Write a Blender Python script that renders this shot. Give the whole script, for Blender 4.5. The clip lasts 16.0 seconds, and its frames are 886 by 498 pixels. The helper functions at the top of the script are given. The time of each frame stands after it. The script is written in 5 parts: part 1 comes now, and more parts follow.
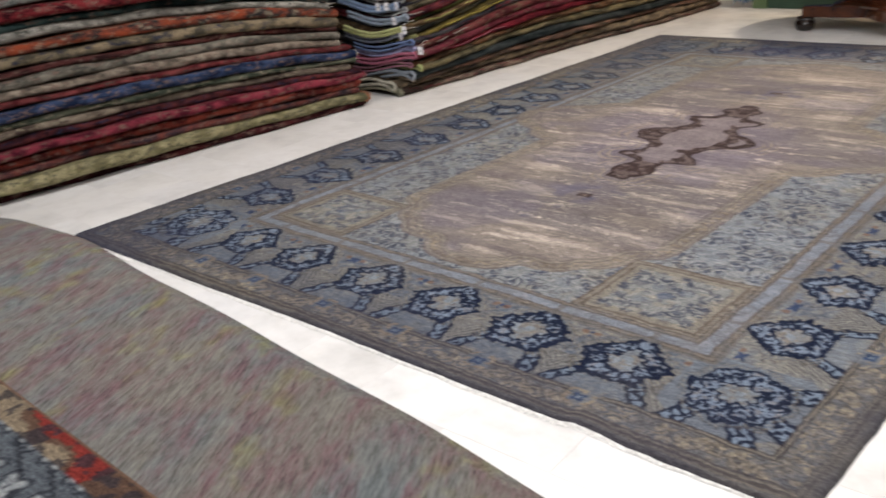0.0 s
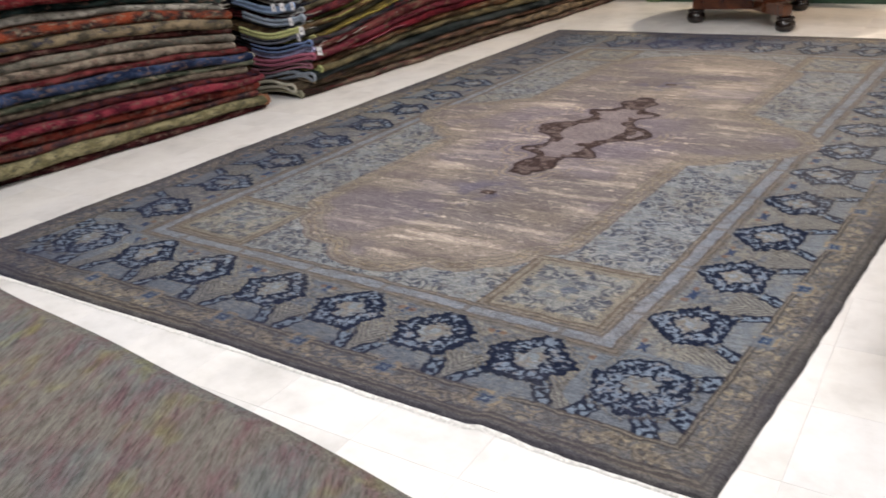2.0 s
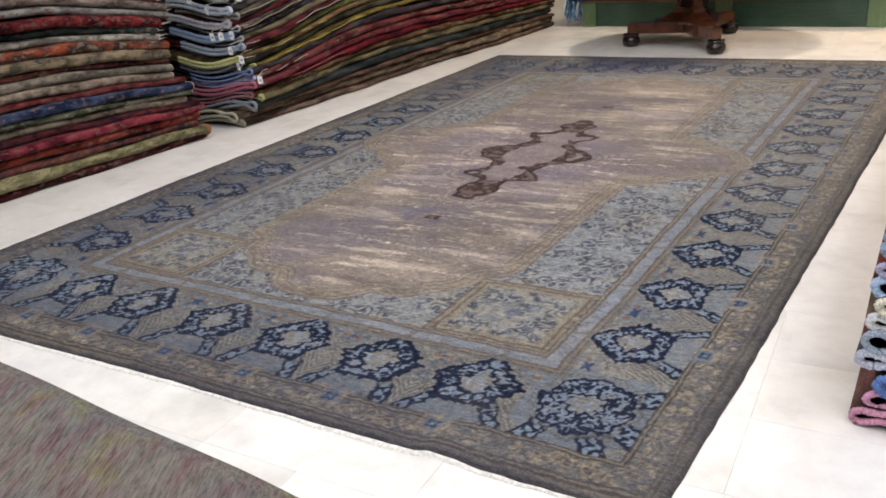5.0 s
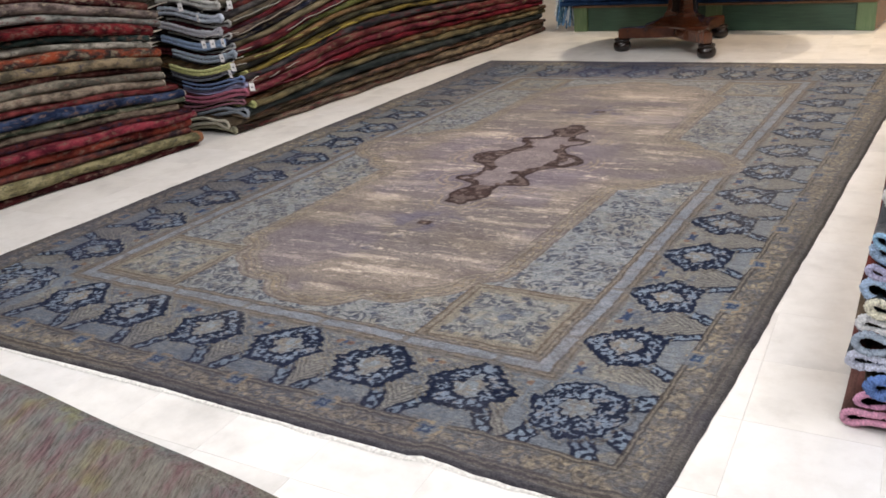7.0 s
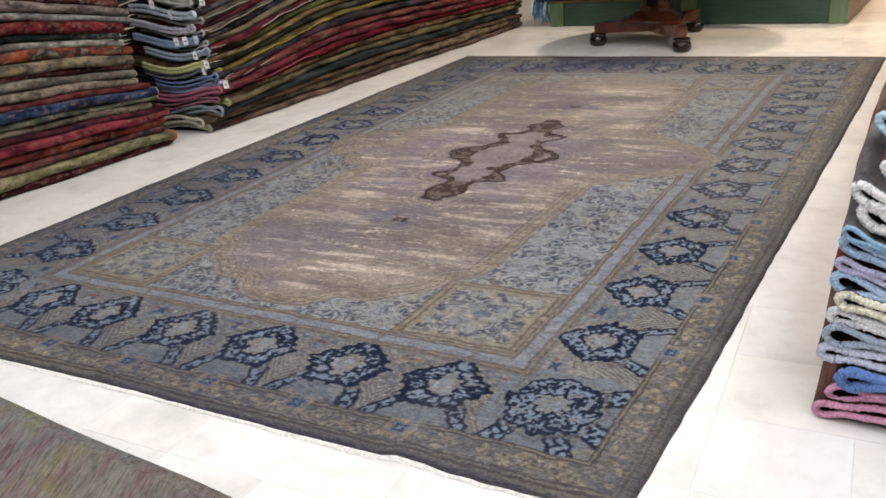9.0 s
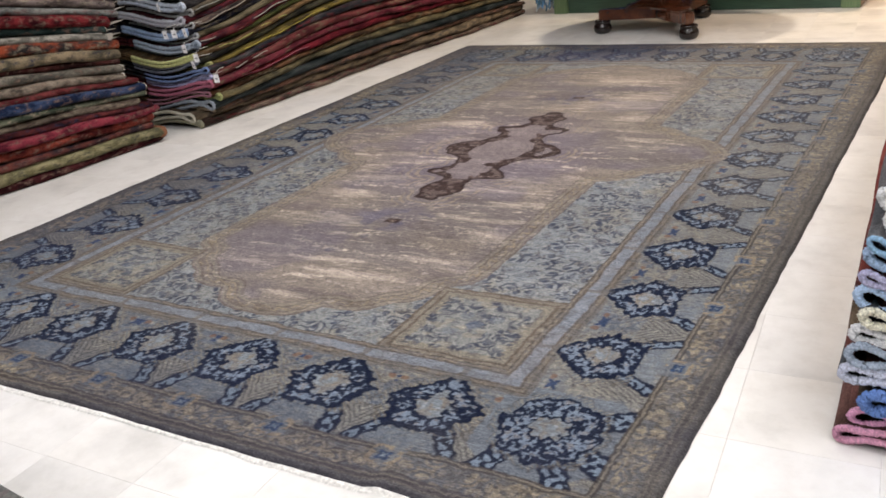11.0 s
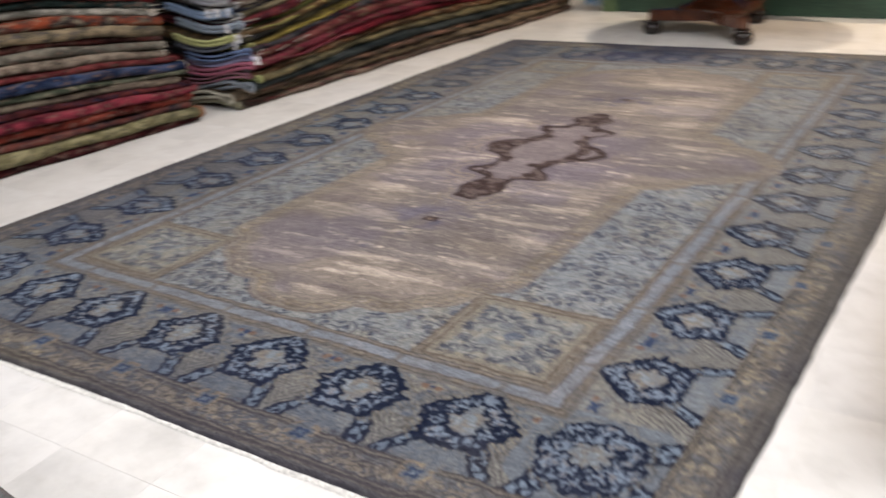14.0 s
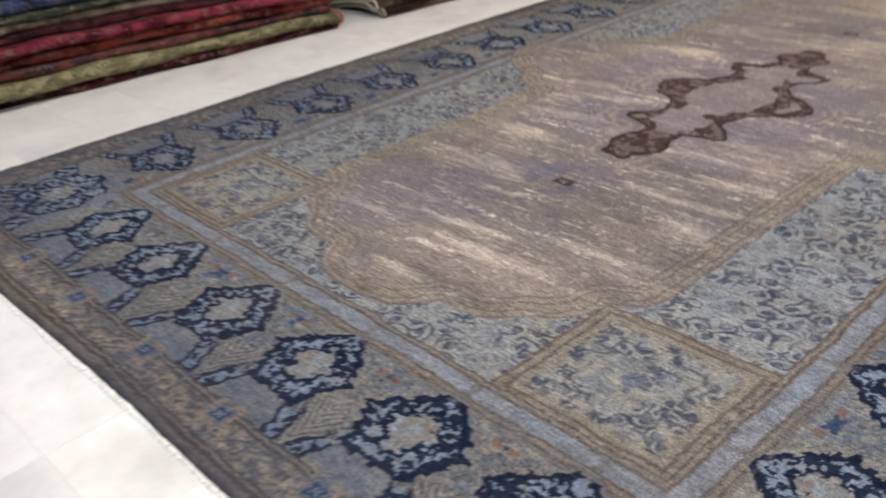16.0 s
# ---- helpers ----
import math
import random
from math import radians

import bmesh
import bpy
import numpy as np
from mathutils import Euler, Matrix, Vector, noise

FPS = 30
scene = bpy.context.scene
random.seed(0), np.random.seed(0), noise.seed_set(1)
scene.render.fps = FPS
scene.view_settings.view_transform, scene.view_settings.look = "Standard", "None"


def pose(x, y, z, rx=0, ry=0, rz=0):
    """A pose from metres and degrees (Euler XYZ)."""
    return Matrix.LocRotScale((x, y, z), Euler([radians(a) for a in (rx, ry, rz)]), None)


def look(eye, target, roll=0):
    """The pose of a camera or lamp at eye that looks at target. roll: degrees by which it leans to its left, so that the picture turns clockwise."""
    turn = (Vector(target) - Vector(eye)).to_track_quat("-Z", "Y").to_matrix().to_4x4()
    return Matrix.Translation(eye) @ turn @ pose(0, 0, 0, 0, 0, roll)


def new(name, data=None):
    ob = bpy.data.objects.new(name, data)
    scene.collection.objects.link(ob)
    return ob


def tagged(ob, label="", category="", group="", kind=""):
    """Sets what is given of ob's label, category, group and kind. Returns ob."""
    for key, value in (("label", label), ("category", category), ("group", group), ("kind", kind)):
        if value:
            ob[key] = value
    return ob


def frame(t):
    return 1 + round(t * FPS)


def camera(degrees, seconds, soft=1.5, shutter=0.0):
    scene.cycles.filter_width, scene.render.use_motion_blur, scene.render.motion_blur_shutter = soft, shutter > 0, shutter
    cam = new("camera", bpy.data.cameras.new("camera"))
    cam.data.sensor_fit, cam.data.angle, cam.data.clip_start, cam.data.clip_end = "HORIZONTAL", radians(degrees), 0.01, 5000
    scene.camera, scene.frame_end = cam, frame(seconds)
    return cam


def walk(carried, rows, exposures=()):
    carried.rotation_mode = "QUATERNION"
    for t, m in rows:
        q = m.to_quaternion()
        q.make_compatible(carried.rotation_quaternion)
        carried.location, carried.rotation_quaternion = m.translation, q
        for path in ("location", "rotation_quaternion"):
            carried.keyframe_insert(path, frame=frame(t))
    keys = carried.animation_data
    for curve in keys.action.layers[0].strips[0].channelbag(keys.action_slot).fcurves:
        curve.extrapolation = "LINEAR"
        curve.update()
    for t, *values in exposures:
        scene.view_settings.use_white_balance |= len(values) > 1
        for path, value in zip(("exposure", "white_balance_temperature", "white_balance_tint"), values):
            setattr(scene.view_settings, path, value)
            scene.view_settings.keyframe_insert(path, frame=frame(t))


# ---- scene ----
cam = camera(56.8, 16.0, 1.7, 1.0)
PATH = [
    (0, (3.166, -1.246, 1.124), (1.896, 0.089, 0.346), -4.7),
    (0.5, (3.147, -1.233, 1.116), (1.828, 0.056, 0.342), -4.9),
    (1, (3.15, -1.212, 1.118), (1.906, 0.147, 0.34), -5.0),
    (1.5, (3.165, -1.194, 1.119), (1.99, 0.217, 0.326), -5.2),
    (2, (3.174, -1.186, 1.118), (2.062, 0.273, 0.32), -5.0),
    (2.5, (3.179, -1.182, 1.12), (2.108, 0.293, 0.297), -5.0),
    (3, (3.18, -1.18, 1.119), (2.123, 0.311, 0.308), -4.8),
    (3.5, (3.182, -1.178, 1.119), (2.132, 0.323, 0.315), -5.0),
    (4, (3.185, -1.179, 1.122), (2.15, 0.34, 0.334), -5.0),
    (6.5, (3.195, -1.185, 1.123), (2.188, 0.38, 0.393), -5.2),
    (7, (3.197, -1.182, 1.122), (2.19, 0.379, 0.38), -5.4),
    (7.5, (3.201, -1.181, 1.12), (2.212, 0.39, 0.376), -5.5),
    (8, (3.206, -1.181, 1.123), (2.226, 0.388, 0.362), -5.5),
    (8.5, (3.205, -1.175, 1.121), (2.229, 0.405, 0.378), -5.4),
    (9, (3.209, -1.159, 1.118), (2.242, 0.421, 0.363), -5.6),
    (11.3, (3.164, -0.987, 1.101), (2.183, 0.572, 0.322), -6.4),
    (11.5, (3.159, -0.992, 1.102), (2.191, 0.579, 0.329), -6.6),
    (12, (3.125, -1.02, 1.107), (2.216, 0.587, 0.339), -5.7),
    (12.5, (3.089, -1.065, 1.105), (2.288, 0.598, 0.334), -5.0),
    (13, (3.057, -1.096, 1.096), (2.363, 0.606, 0.308), -4.4),
    (13.5, (3.055, -1.055, 1.091), (2.238, 0.577, 0.273), -4.6),
    (14, (3.081, -0.92, 1.101), (2.048, 0.597, 0.306), -3.8),
    (14.5, (3.089, -0.788, 1.098), (1.873, 0.572, 0.279), -3.4),
    (15, (3.002, -0.661, 1.082), (1.697, 0.571, 0.199), -4.1),
    (15.5, (2.906, -0.525, 1.071), (1.598, 0.68, 0.156), -2.9),
    (16, (2.845, -0.339, 1.025), (1.542, 0.823, 0.05), -4.1),
]
walk(cam, [(t, look(eye, target, roll)) for t, eye, target, roll in PATH])

# ---- body ----

# ---------------------------------------------------------------- light
world = bpy.data.worlds.new("world")
scene.world = world
world.use_nodes = True
world.node_tree.nodes["Background"].inputs[0].default_value = (0.9, 0.95, 1.0, 1)
world.node_tree.nodes["Background"].inputs[1].default_value = 0.05


def area(name, place, size, power, colour, size_y=None):
    d = bpy.data.lights.new(name, "AREA")
    d.shape, d.size, d.size_y = "RECTANGLE", size, size_y or size
    d.energy, d.color = power, colour
    ob = new(name, d)
    ob.matrix_world = look(place, (place[0], place[1], 0))
    return ob


CEIL = 3.0
PANELS = [(1.2, 0.3), (1.2, 2.9), (3.9, 0.3), (3.9, 2.9), (1.2, -2.2), (3.9, -2.2)]
for px, py in PANELS:
    area("panel_light", (px, py, CEIL - 0.08), 0.6, 56 if py > 2 else 42, (1.0, 0.97, 0.985) if py > 2 else (0.972, 0.985, 1.05), 1.2)
area("table_light", (1.35, 5.6, CEIL - 0.1), 0.22, 62, (1.0, 0.85, 0.68))
area("far_light", (3.3, 6.8, CEIL - 0.1), 0.4, 80, (1.0, 0.72, 0.46))

# ---------------------------------------------------------------- materials


def nodes_of(name):
    m = bpy.data.materials.new(name)
    m.use_nodes = True
    nt = m.node_tree
    return m, nt, nt.nodes["Principled BSDF"]


def add(nt, kind, **values):
    n = nt.nodes.new(kind)
    for k, v in values.items():
        n.inputs[k].default_value = v
    return n


def ramp(nt, source, stops):
    r = nt.nodes.new("ShaderNodeValToRGB")
    e = r.color_ramp.elements
    while len(e) < len(stops):
        e.new(0.5)
    for el, (p, c) in zip(e, stops):
        el.position, el.color = p, (*c, 1)
    nt.links.new(source, r.inputs[0])
    return r


def mix(nt, a, b, fac, mode="MIX"):
    m = nt.nodes.new("ShaderNodeMix")
    m.data_type, m.blend_type = "RGBA", mode
    for sock, v in ((m.inputs[0], fac), (m.inputs[6], a), (m.inputs[7], b)):
        if isinstance(v, bpy.types.NodeSocket):
            nt.links.new(v, sock)
        elif isinstance(v, (int, float)):
            sock.default_value = v
        else:
            sock.default_value = (*v, 1)
    return m.outputs[2]


def noise_tex(nt, vec, scale, detail=3.0, rough=0.55, stretch=None):
    n = add(nt, "ShaderNodeTexNoise", Scale=scale, Detail=detail, Roughness=rough)
    if stretch:
        mp = nt.nodes.new("ShaderNodeMapping")
        mp.inputs["Scale"].default_value = stretch
        nt.links.new(vec, mp.inputs[0])
        vec = mp.outputs[0]
    nt.links.new(vec, n.inputs["Vector"])
    return n.outputs["Fac"]


def bump(nt, bsdf, height, strength, distance):
    b = add(nt, "ShaderNodeBump", Strength=strength, Distance=distance)
    nt.links.new(height, b.inputs["Height"])
    nt.links.new(b.outputs[0], bsdf.inputs["Normal"])


def coords(nt):
    return nt.nodes.new("ShaderNodeTexCoord").outputs["Object"]


def wool(name, dark, mid, light, motif=9.0, stretch=(1, 1, 1), grain=260.0, contrast=1.0, accent=None):
    """Woven wool: broken motifs in three colours, worn patches and a fine knotted grain."""
    m, nt, b = nodes_of(name)
    v = coords(nt)
    rnd = nt.nodes.new("ShaderNodeObjectInfo").outputs["Random"]
    off = nt.nodes.new("ShaderNodeVectorMath")
    off.operation = "MULTIPLY_ADD"
    nt.links.new(rnd, off.inputs[0])
    off.inputs[1].default_value = (17, 29, 11)
    nt.links.new(v, off.inputs[2])
    v2 = off.outputs[0]
    n1 = noise_tex(nt, v2, motif, 4.0, 0.62, stretch)
    w = 0.16 / contrast
    base = ramp(nt, n1, [(0.5 - w, dark), (0.5, mid), (0.5 + w, light)]).outputs[0]
    if accent:
        spots = ramp(nt, noise_tex(nt, v2, motif * 2.1, 3.0, 0.7, stretch), [(0.52, (0, 0, 0)), (0.66, (0.85, 0.85, 0.85))]).outputs[0]
        base = mix(nt, base, accent, spots)
    n2 = noise_tex(nt, v2, 1.7, 2.0)
    worn = ramp(nt, n2, [(0.35, (0.72, 0.72, 0.72)), (0.7, (1.15, 1.13, 1.1))]).outputs[0]
    base = mix(nt, base, worn, 1.0, "MULTIPLY")
    g = noise_tex(nt, v, grain, 2.0, 0.7)
    gr = ramp(nt, g, [(0.3, (0.5, 0.5, 0.5)), (0.7, (1.45, 1.45, 1.45))]).outputs[0]
    base = mix(nt, base, gr, 0.85, "MULTIPLY")
    nt.links.new(base, b.inputs["Base Color"])
    b.inputs["Roughness"].default_value = 0.95
    b.inputs["Specular IOR Level"].default_value = 0.05
    bump(nt, b, g, 0.6, 0.004)
    return m


def plain(name, colour, rough=0.6, metal=0.0, scale=40.0, amount=0.25, relief=0.1):
    m, nt, b = nodes_of(name)
    v = coords(nt)
    n = noise_tex(nt, v, scale, 4.0)
    lo = tuple(c * (1 - amount) for c in colour)
    hi = tuple(min(1, c * (1 + amount)) for c in colour)
    nt.links.new(ramp(nt, n, [(0.3, lo), (0.7, hi)]).outputs[0], b.inputs["Base Color"])
    b.inputs["Roughness"].default_value, b.inputs["Metallic"].default_value = rough, metal
    if relief:
        bump(nt, b, n, relief, 0.003)
    return m


def timber(name, dark, light, rough, coat=0.0, along=(1, 1, 1), knots=False):
    m, nt, b = nodes_of(name)
    v = coords(nt)
    g = noise_tex(nt, v, 9.0, 6.0, 0.65, along)
    c = ramp(nt, g, [(0.3, dark), (0.68, light)]).outputs[0]
    c = mix(nt, c, ramp(nt, noise_tex(nt, v, 2.2, 2.0), [(0.3, (0.75, 0.75, 0.75)), (0.7, (1.15, 1.15, 1.15))]).outputs[0], 1.0, "MULTIPLY")
    if knots:
        vo = add(nt, "ShaderNodeTexVoronoi", Scale=2.3)
        nt.links.new(v, vo.inputs["Vector"])
        k = ramp(nt, vo.outputs["Distance"], [(0.035, (1, 1, 1)), (0.075, (0, 0, 0))]).outputs[0]
        c = mix(nt, c, tuple(x * 0.3 for x in dark), k)
    nt.links.new(c, b.inputs["Base Color"])
    b.inputs["Roughness"].default_value = rough
    b.inputs["Coat Weight"].default_value = coat
    bump(nt, b, g, 0.15, 0.002)
    return m


def marble():
    m, nt, b = nodes_of("white_marble")
    v = coords(nt)
    info = nt.nodes.new("ShaderNodeObjectInfo").outputs["Random"]
    off = nt.nodes.new("ShaderNodeVectorMath")
    off.operation = "MULTIPLY_ADD"
    nt.links.new(info, off.inputs[0])
    off.inputs[1].default_value = (31, 17, 7)
    nt.links.new(v, off.inputs[2])
    n1 = noise_tex(nt, off.outputs[0], 3.2, 6.0, 0.6)
    c = ramp(nt, n1, [(0.28, (0.54, 0.53, 0.51)), (0.5, (0.69, 0.675, 0.65)), (0.72, (0.75, 0.74, 0.72))]).outputs[0]
    n2 = noise_tex(nt, off.outputs[0], 14.0, 4.0, 0.7)
    c = mix(nt, c, ramp(nt, n2, [(0.3, (0.86, 0.85, 0.83)), (0.55, (1, 1, 1))]).outputs[0], 0.6, "MULTIPLY")
    tint = ramp(nt, info, [(0.0, (0.94, 0.93, 0.92)), (0.5, (1, 0.99, 0.97)), (1.0, (0.96, 0.96, 0.97))]).outputs[0]
    c = mix(nt, c, tint, 1.0, "MULTIPLY")
    nt.links.new(c, b.inputs["Base Color"])
    b.inputs["Roughness"].default_value = 0.32
    b.inputs["Specular IOR Level"].default_value = 0.4
    return m


def knotted():
    """The big carpet: its woven colours come with the mesh; here the pile's grain and wear."""
    m, nt, b = nodes_of("knotted_wool_pile")
    v = coords(nt)
    a = nt.nodes.new("ShaderNodeAttribute")
    a.attribute_name = "weave"
    g = noise_tex(nt, v, 330.0, 3.0, 0.75)
    k = noise_tex(nt, v, 130.0, 3.0, 0.7, (1.0, 1.6, 1.0))
    rows = noise_tex(nt, v, 70.0, 3.0, 0.6, (0.4, 3.0, 1.0))
    c = a.outputs["Color"]
    c = mix(nt, c, ramp(nt, g, [(0.30, (0.45, 0.45, 0.46)), (0.5, (0.95, 0.95, 0.95)), (0.72, (1.55, 1.54, 1.5))]).outputs[0], 0.8, "MULTIPLY")
    c = mix(nt, c, ramp(nt, k, [(0.32, (0.55, 0.55, 0.58)), (0.5, (1.0, 1.0, 1.0)), (0.70, (1.4, 1.37, 1.3))]).outputs[0], 0.8, "MULTIPLY")
    c = mix(nt, c, ramp(nt, rows, [(0.3, (0.66, 0.66, 0.68)), (0.7, (1.32, 1.31, 1.28))]).outputs[0], 0.8, "MULTIPLY")
    nt.links.new(c, b.inputs["Base Color"])
    b.inputs["Roughness"].default_value = 0.93
    b.inputs["Specular IOR Level"].default_value = 0.05
    bump(nt, b, g, 0.5, 0.003)
    return m


MARBLE = marble()
GROUT = plain("pale_grout", (0.80, 0.79, 0.77), 0.6)
PLASTER = plain("white_plaster", (0.72, 0.70, 0.67), 0.85, scale=6, amount=0.05, relief=0.03)
MAHOGANY = timber("polished_mahogany", (0.022, 0.006, 0.003), (0.10, 0.028, 0.010), 0.25, 0.6, (1, 1, 6))
MAHOGANY_FLAT = timber("mahogany_veneer", (0.030, 0.008, 0.003), (0.13, 0.038, 0.013), 0.22, 0.6, (1, 7, 1))
EBONY = plain("black_turned_wood", (0.010, 0.006, 0.005), 0.22)
GREEN = timber("green_painted_pine", (0.016, 0.046, 0.030), (0.040, 0.092, 0.056), 0.5, 0.0, (0.6, 6, 9), True)
GREEN_POST = timber("faded_green_pine", (0.07, 0.13, 0.055), (0.14, 0.20, 0.10), 0.5, 0.0, (6, 6, 0.6))
OAK = timber("warm_brown_wood", (0.10, 0.045, 0.018), (0.24, 0.12, 0.05), 0.45, 0.0, (1, 1, 5))
FRINGE = plain("cream_cotton_fringe", (0.62, 0.60, 0.56), 0.95, scale=120, amount=0.3)
PAPER = plain("white_paper_tag", (0.80, 0.79, 0.80), 0.7, relief=0)
INK = plain("dark_print", (0.05, 0.05, 0.07), 0.7, relief=0)
STEEL = plain("white_lamp_housing", (0.8, 0.8, 0.8), 0.4, relief=0)
DIFFUSER, nt_, b_ = nodes_of("lamp_diffuser")
b_.inputs["Emission Color"].default_value, b_.inputs["Emission Strength"].default_value = (1, 0.97, 0.93, 1), 3.0

# ---------------------------------------------------------------- mesh helpers


def mesh_from(name, verts, faces, material, smooth=False):
    me = bpy.data.meshes.new(name)
    me.from_pydata([tuple(v) for v in verts], [], faces)
    me.materials.append(material)
    if smooth:
        me.polygons.foreach_set("use_smooth", [True] * len(me.polygons))
    me.update()
    return me


def from_bm(name, bm, material, smooth=False):
    me = bpy.data.meshes.new(name)
    bm.normal_update()
    bm.to_mesh(me)
    bm.free()
    me.materials.append(material)
    if smooth:
        me.polygons.foreach_set("use_smooth", [True] * len(me.polygons))
    return me


def part(name, me, parent, label="", at=None):
    ob = new(name, me)
    ob.parent = parent
    if at is not None:
        ob.matrix_basis = at
    return tagged(ob, label) if label else ob


def box_bm(x0, x1, y0, y1, z0, z1, bevel=0.0, seg=2):
    bm = bmesh.new()
    bmesh.ops.create_cube(bm, size=1.0)
    for v in bm.verts:
        v.co = ((x0 + x1) / 2 + v.co.x * (x1 - x0), (y0 + y1) / 2 + v.co.y * (y1 - y0), (z0 + z1) / 2 + v.co.z * (z1 - z0))
    if bevel:
        bmesh.ops.bevel(bm, geom=bm.edges[:], offset=bevel, segments=seg, affect="EDGES", clamp_overlap=True)
    return bm


def box(name, x0, x1, y0, y1, z0, z1, material, bevel=0.0):
    return from_bm(name, box_bm(x0, x1, y0, y1, z0, z1, bevel), material)


def lathe(name, profile, material, steps=28):
    """A turned form: profile of (radius, height) from the bottom up."""
    verts, faces, n = [], [], len(profile)
    for i in range(steps):
        a = 2 * math.pi * i / steps
        verts += [(r * math.cos(a), r * math.sin(a), z) for r, z in profile]
    for i in range(steps):
        j = (i + 1) % steps
        for k in range(n - 1):
            faces.append((i * n + k, j * n + k, j * n + k + 1, i * n + k + 1))
    faces.append([i * n for i in range(steps)][::-1])
    faces.append([i * n + n - 1 for i in range(steps)])
    return mesh_from(name, verts, faces, material, True)


def tube(points, radius, sides=6, wobble=0.0, rnd=None, fuzz=0.0):
    """Vertices and faces of a tube along points."""
    pts = [Vector(p) for p in points]
    verts, faces = [], []
    for i, p in enumerate(pts):
        d = (pts[min(i + 1, len(pts) - 1)] - pts[max(i - 1, 0)]).normalized()
        side = d.cross(Vector((0, 1, 0.01))).normalized()
        up = side.cross(d)
        r = radius * (1 + (rnd.uniform(-wobble, wobble) if rnd else 0))
        for k in range(sides):
            a = 2 * math.pi * k / sides
            verts.append(p + (side * math.cos(a) + up * math.sin(a)) * r * (1 + (rnd.uniform(-fuzz, fuzz) if fuzz else 0)))
    for i in range(len(pts) - 1):
        for k in range(sides):
            l = (k + 1) % sides
            faces.append((i * sides + k, i * sides + l, (i + 1) * sides + l, (i + 1) * sides + k))
    faces.append(list(range(sides))[::-1])
    faces.append([(len(pts) - 1) * sides + k for k in range(sides)])
    return verts, faces


# ---------------------------------------------------------------- room

tile_s, joint = 0.288, 0.0006
floor = new("floor", box("floor", -4.5, 7.0, -5.0, 9.0, -0.12, -0.0018, GROUT))
tagged(floor, "polished white marble tile floor with thin joints", "floor", kind="structure")
t_ = 0.15
for nm, b in (("wall_west", (-4.5 - t_, -4.5, -5 - t_, 9 + t_)), ("wall_east", (7.0, 7.0 + t_, -5 - t_, 9 + t_)),
              ("wall_south", (-4.5, 7.0, -5 - t_, -5)), ("wall_north", (-4.5, 7.0, 9, 9 + t_))):
    tagged(new(nm, box(nm, *b, -0.12, CEIL, PLASTER)), "plain white plastered showroom wall", "wall", kind="structure")
tagged(new("ceiling", box("ceiling", -4.5 - t_, 7.0 + t_, -5 - t_, 9 + t_, CEIL, CEIL + 0.15, PLASTER)),
       "plain white plastered ceiling", "ceiling", kind="structure")


def ceiling_lamp(x, y, w, l):
    lamp = new("ceiling_light", box("ceiling_light", -w / 2 - 0.03, w / 2 + 0.03, -l / 2 - 0.03, l / 2 + 0.03, -0.05, 0, STEEL, 0.008))
    lamp.location = (x, y, CEIL)
    tagged(lamp, "flat white ceiling lamp that is switched on", "lamp", "ceiling lamps")
    part("diffuser", box("diffuser", -w / 2, w / 2, -l / 2, l / 2, -0.056, -0.0505, DIFFUSER), lamp, "glowing diffuser")


for px, py in PANELS:
    ceiling_lamp(px, py, 0.6, 1.2)
ceiling_lamp(1.35, 5.6, 0.3, 0.3)
ceiling_lamp(3.3, 6.8, 0.4, 0.4)

# ---------------------------------------------------------------- the big carpet

CW, CL = 2.90, 4.84
# the weave is uneven: where its edge and inner guard lie, across at both ends and along at both sides
GUARD = 0.49
ACROSS_NEAR, ACROSS_FAR = (-0.045, 0.462, 2.415, 2.807), (-0.085, 0.455, 2.515, 3.0)
ALONG_LEFT, ALONG_RIGHT = (-0.025, 0.463, 4.27, 4.905), (0.058, 0.487, 4.27, 4.87)
MX, MY = 1.468, 2.338


def lattice(x, y, seed):
    h = (x.astype(np.int64) * 374761393 + y.astype(np.int64) * 668265263 + seed * 974711) & 0x7FFFFFFF
    h = ((h ^ (h >> 13)) * 1274126177) & 0x7FFFFFFF
    return ((h ^ (h >> 16)) & 0xFFFF) / 65535.0


def vnoise(x, y, seed=0):
    """Smooth value noise, 0 to 1."""
    xi, yi = np.floor(x), np.floor(y)
    fx, fy = x - xi, y - yi
    fx, fy = fx * fx * (3 - 2 * fx), fy * fy * (3 - 2 * fy)
    a, b = lattice(xi, yi, seed), lattice(xi + 1, yi, seed)
    c, d = lattice(xi, yi + 1, seed), lattice(xi + 1, yi + 1, seed)
    return (a * (1 - fx) + b * fx) * (1 - fy) + (c * (1 - fx) + d * fx) * fy


def fnoise(x, y, seed=0, octaves=3):
    s, w, tot = 0, 1.0, 0
    for o in range(octaves):
        s = s + w * vnoise(x * 2 ** o, y * 2 ** o, seed + o)
        tot += w
        w *= 0.55
    return s / tot


def sstep(a, b, x):
    k = np.clip((x - a) / (b - a), 0, 1)
    return k * k * (3 - 2 * k)


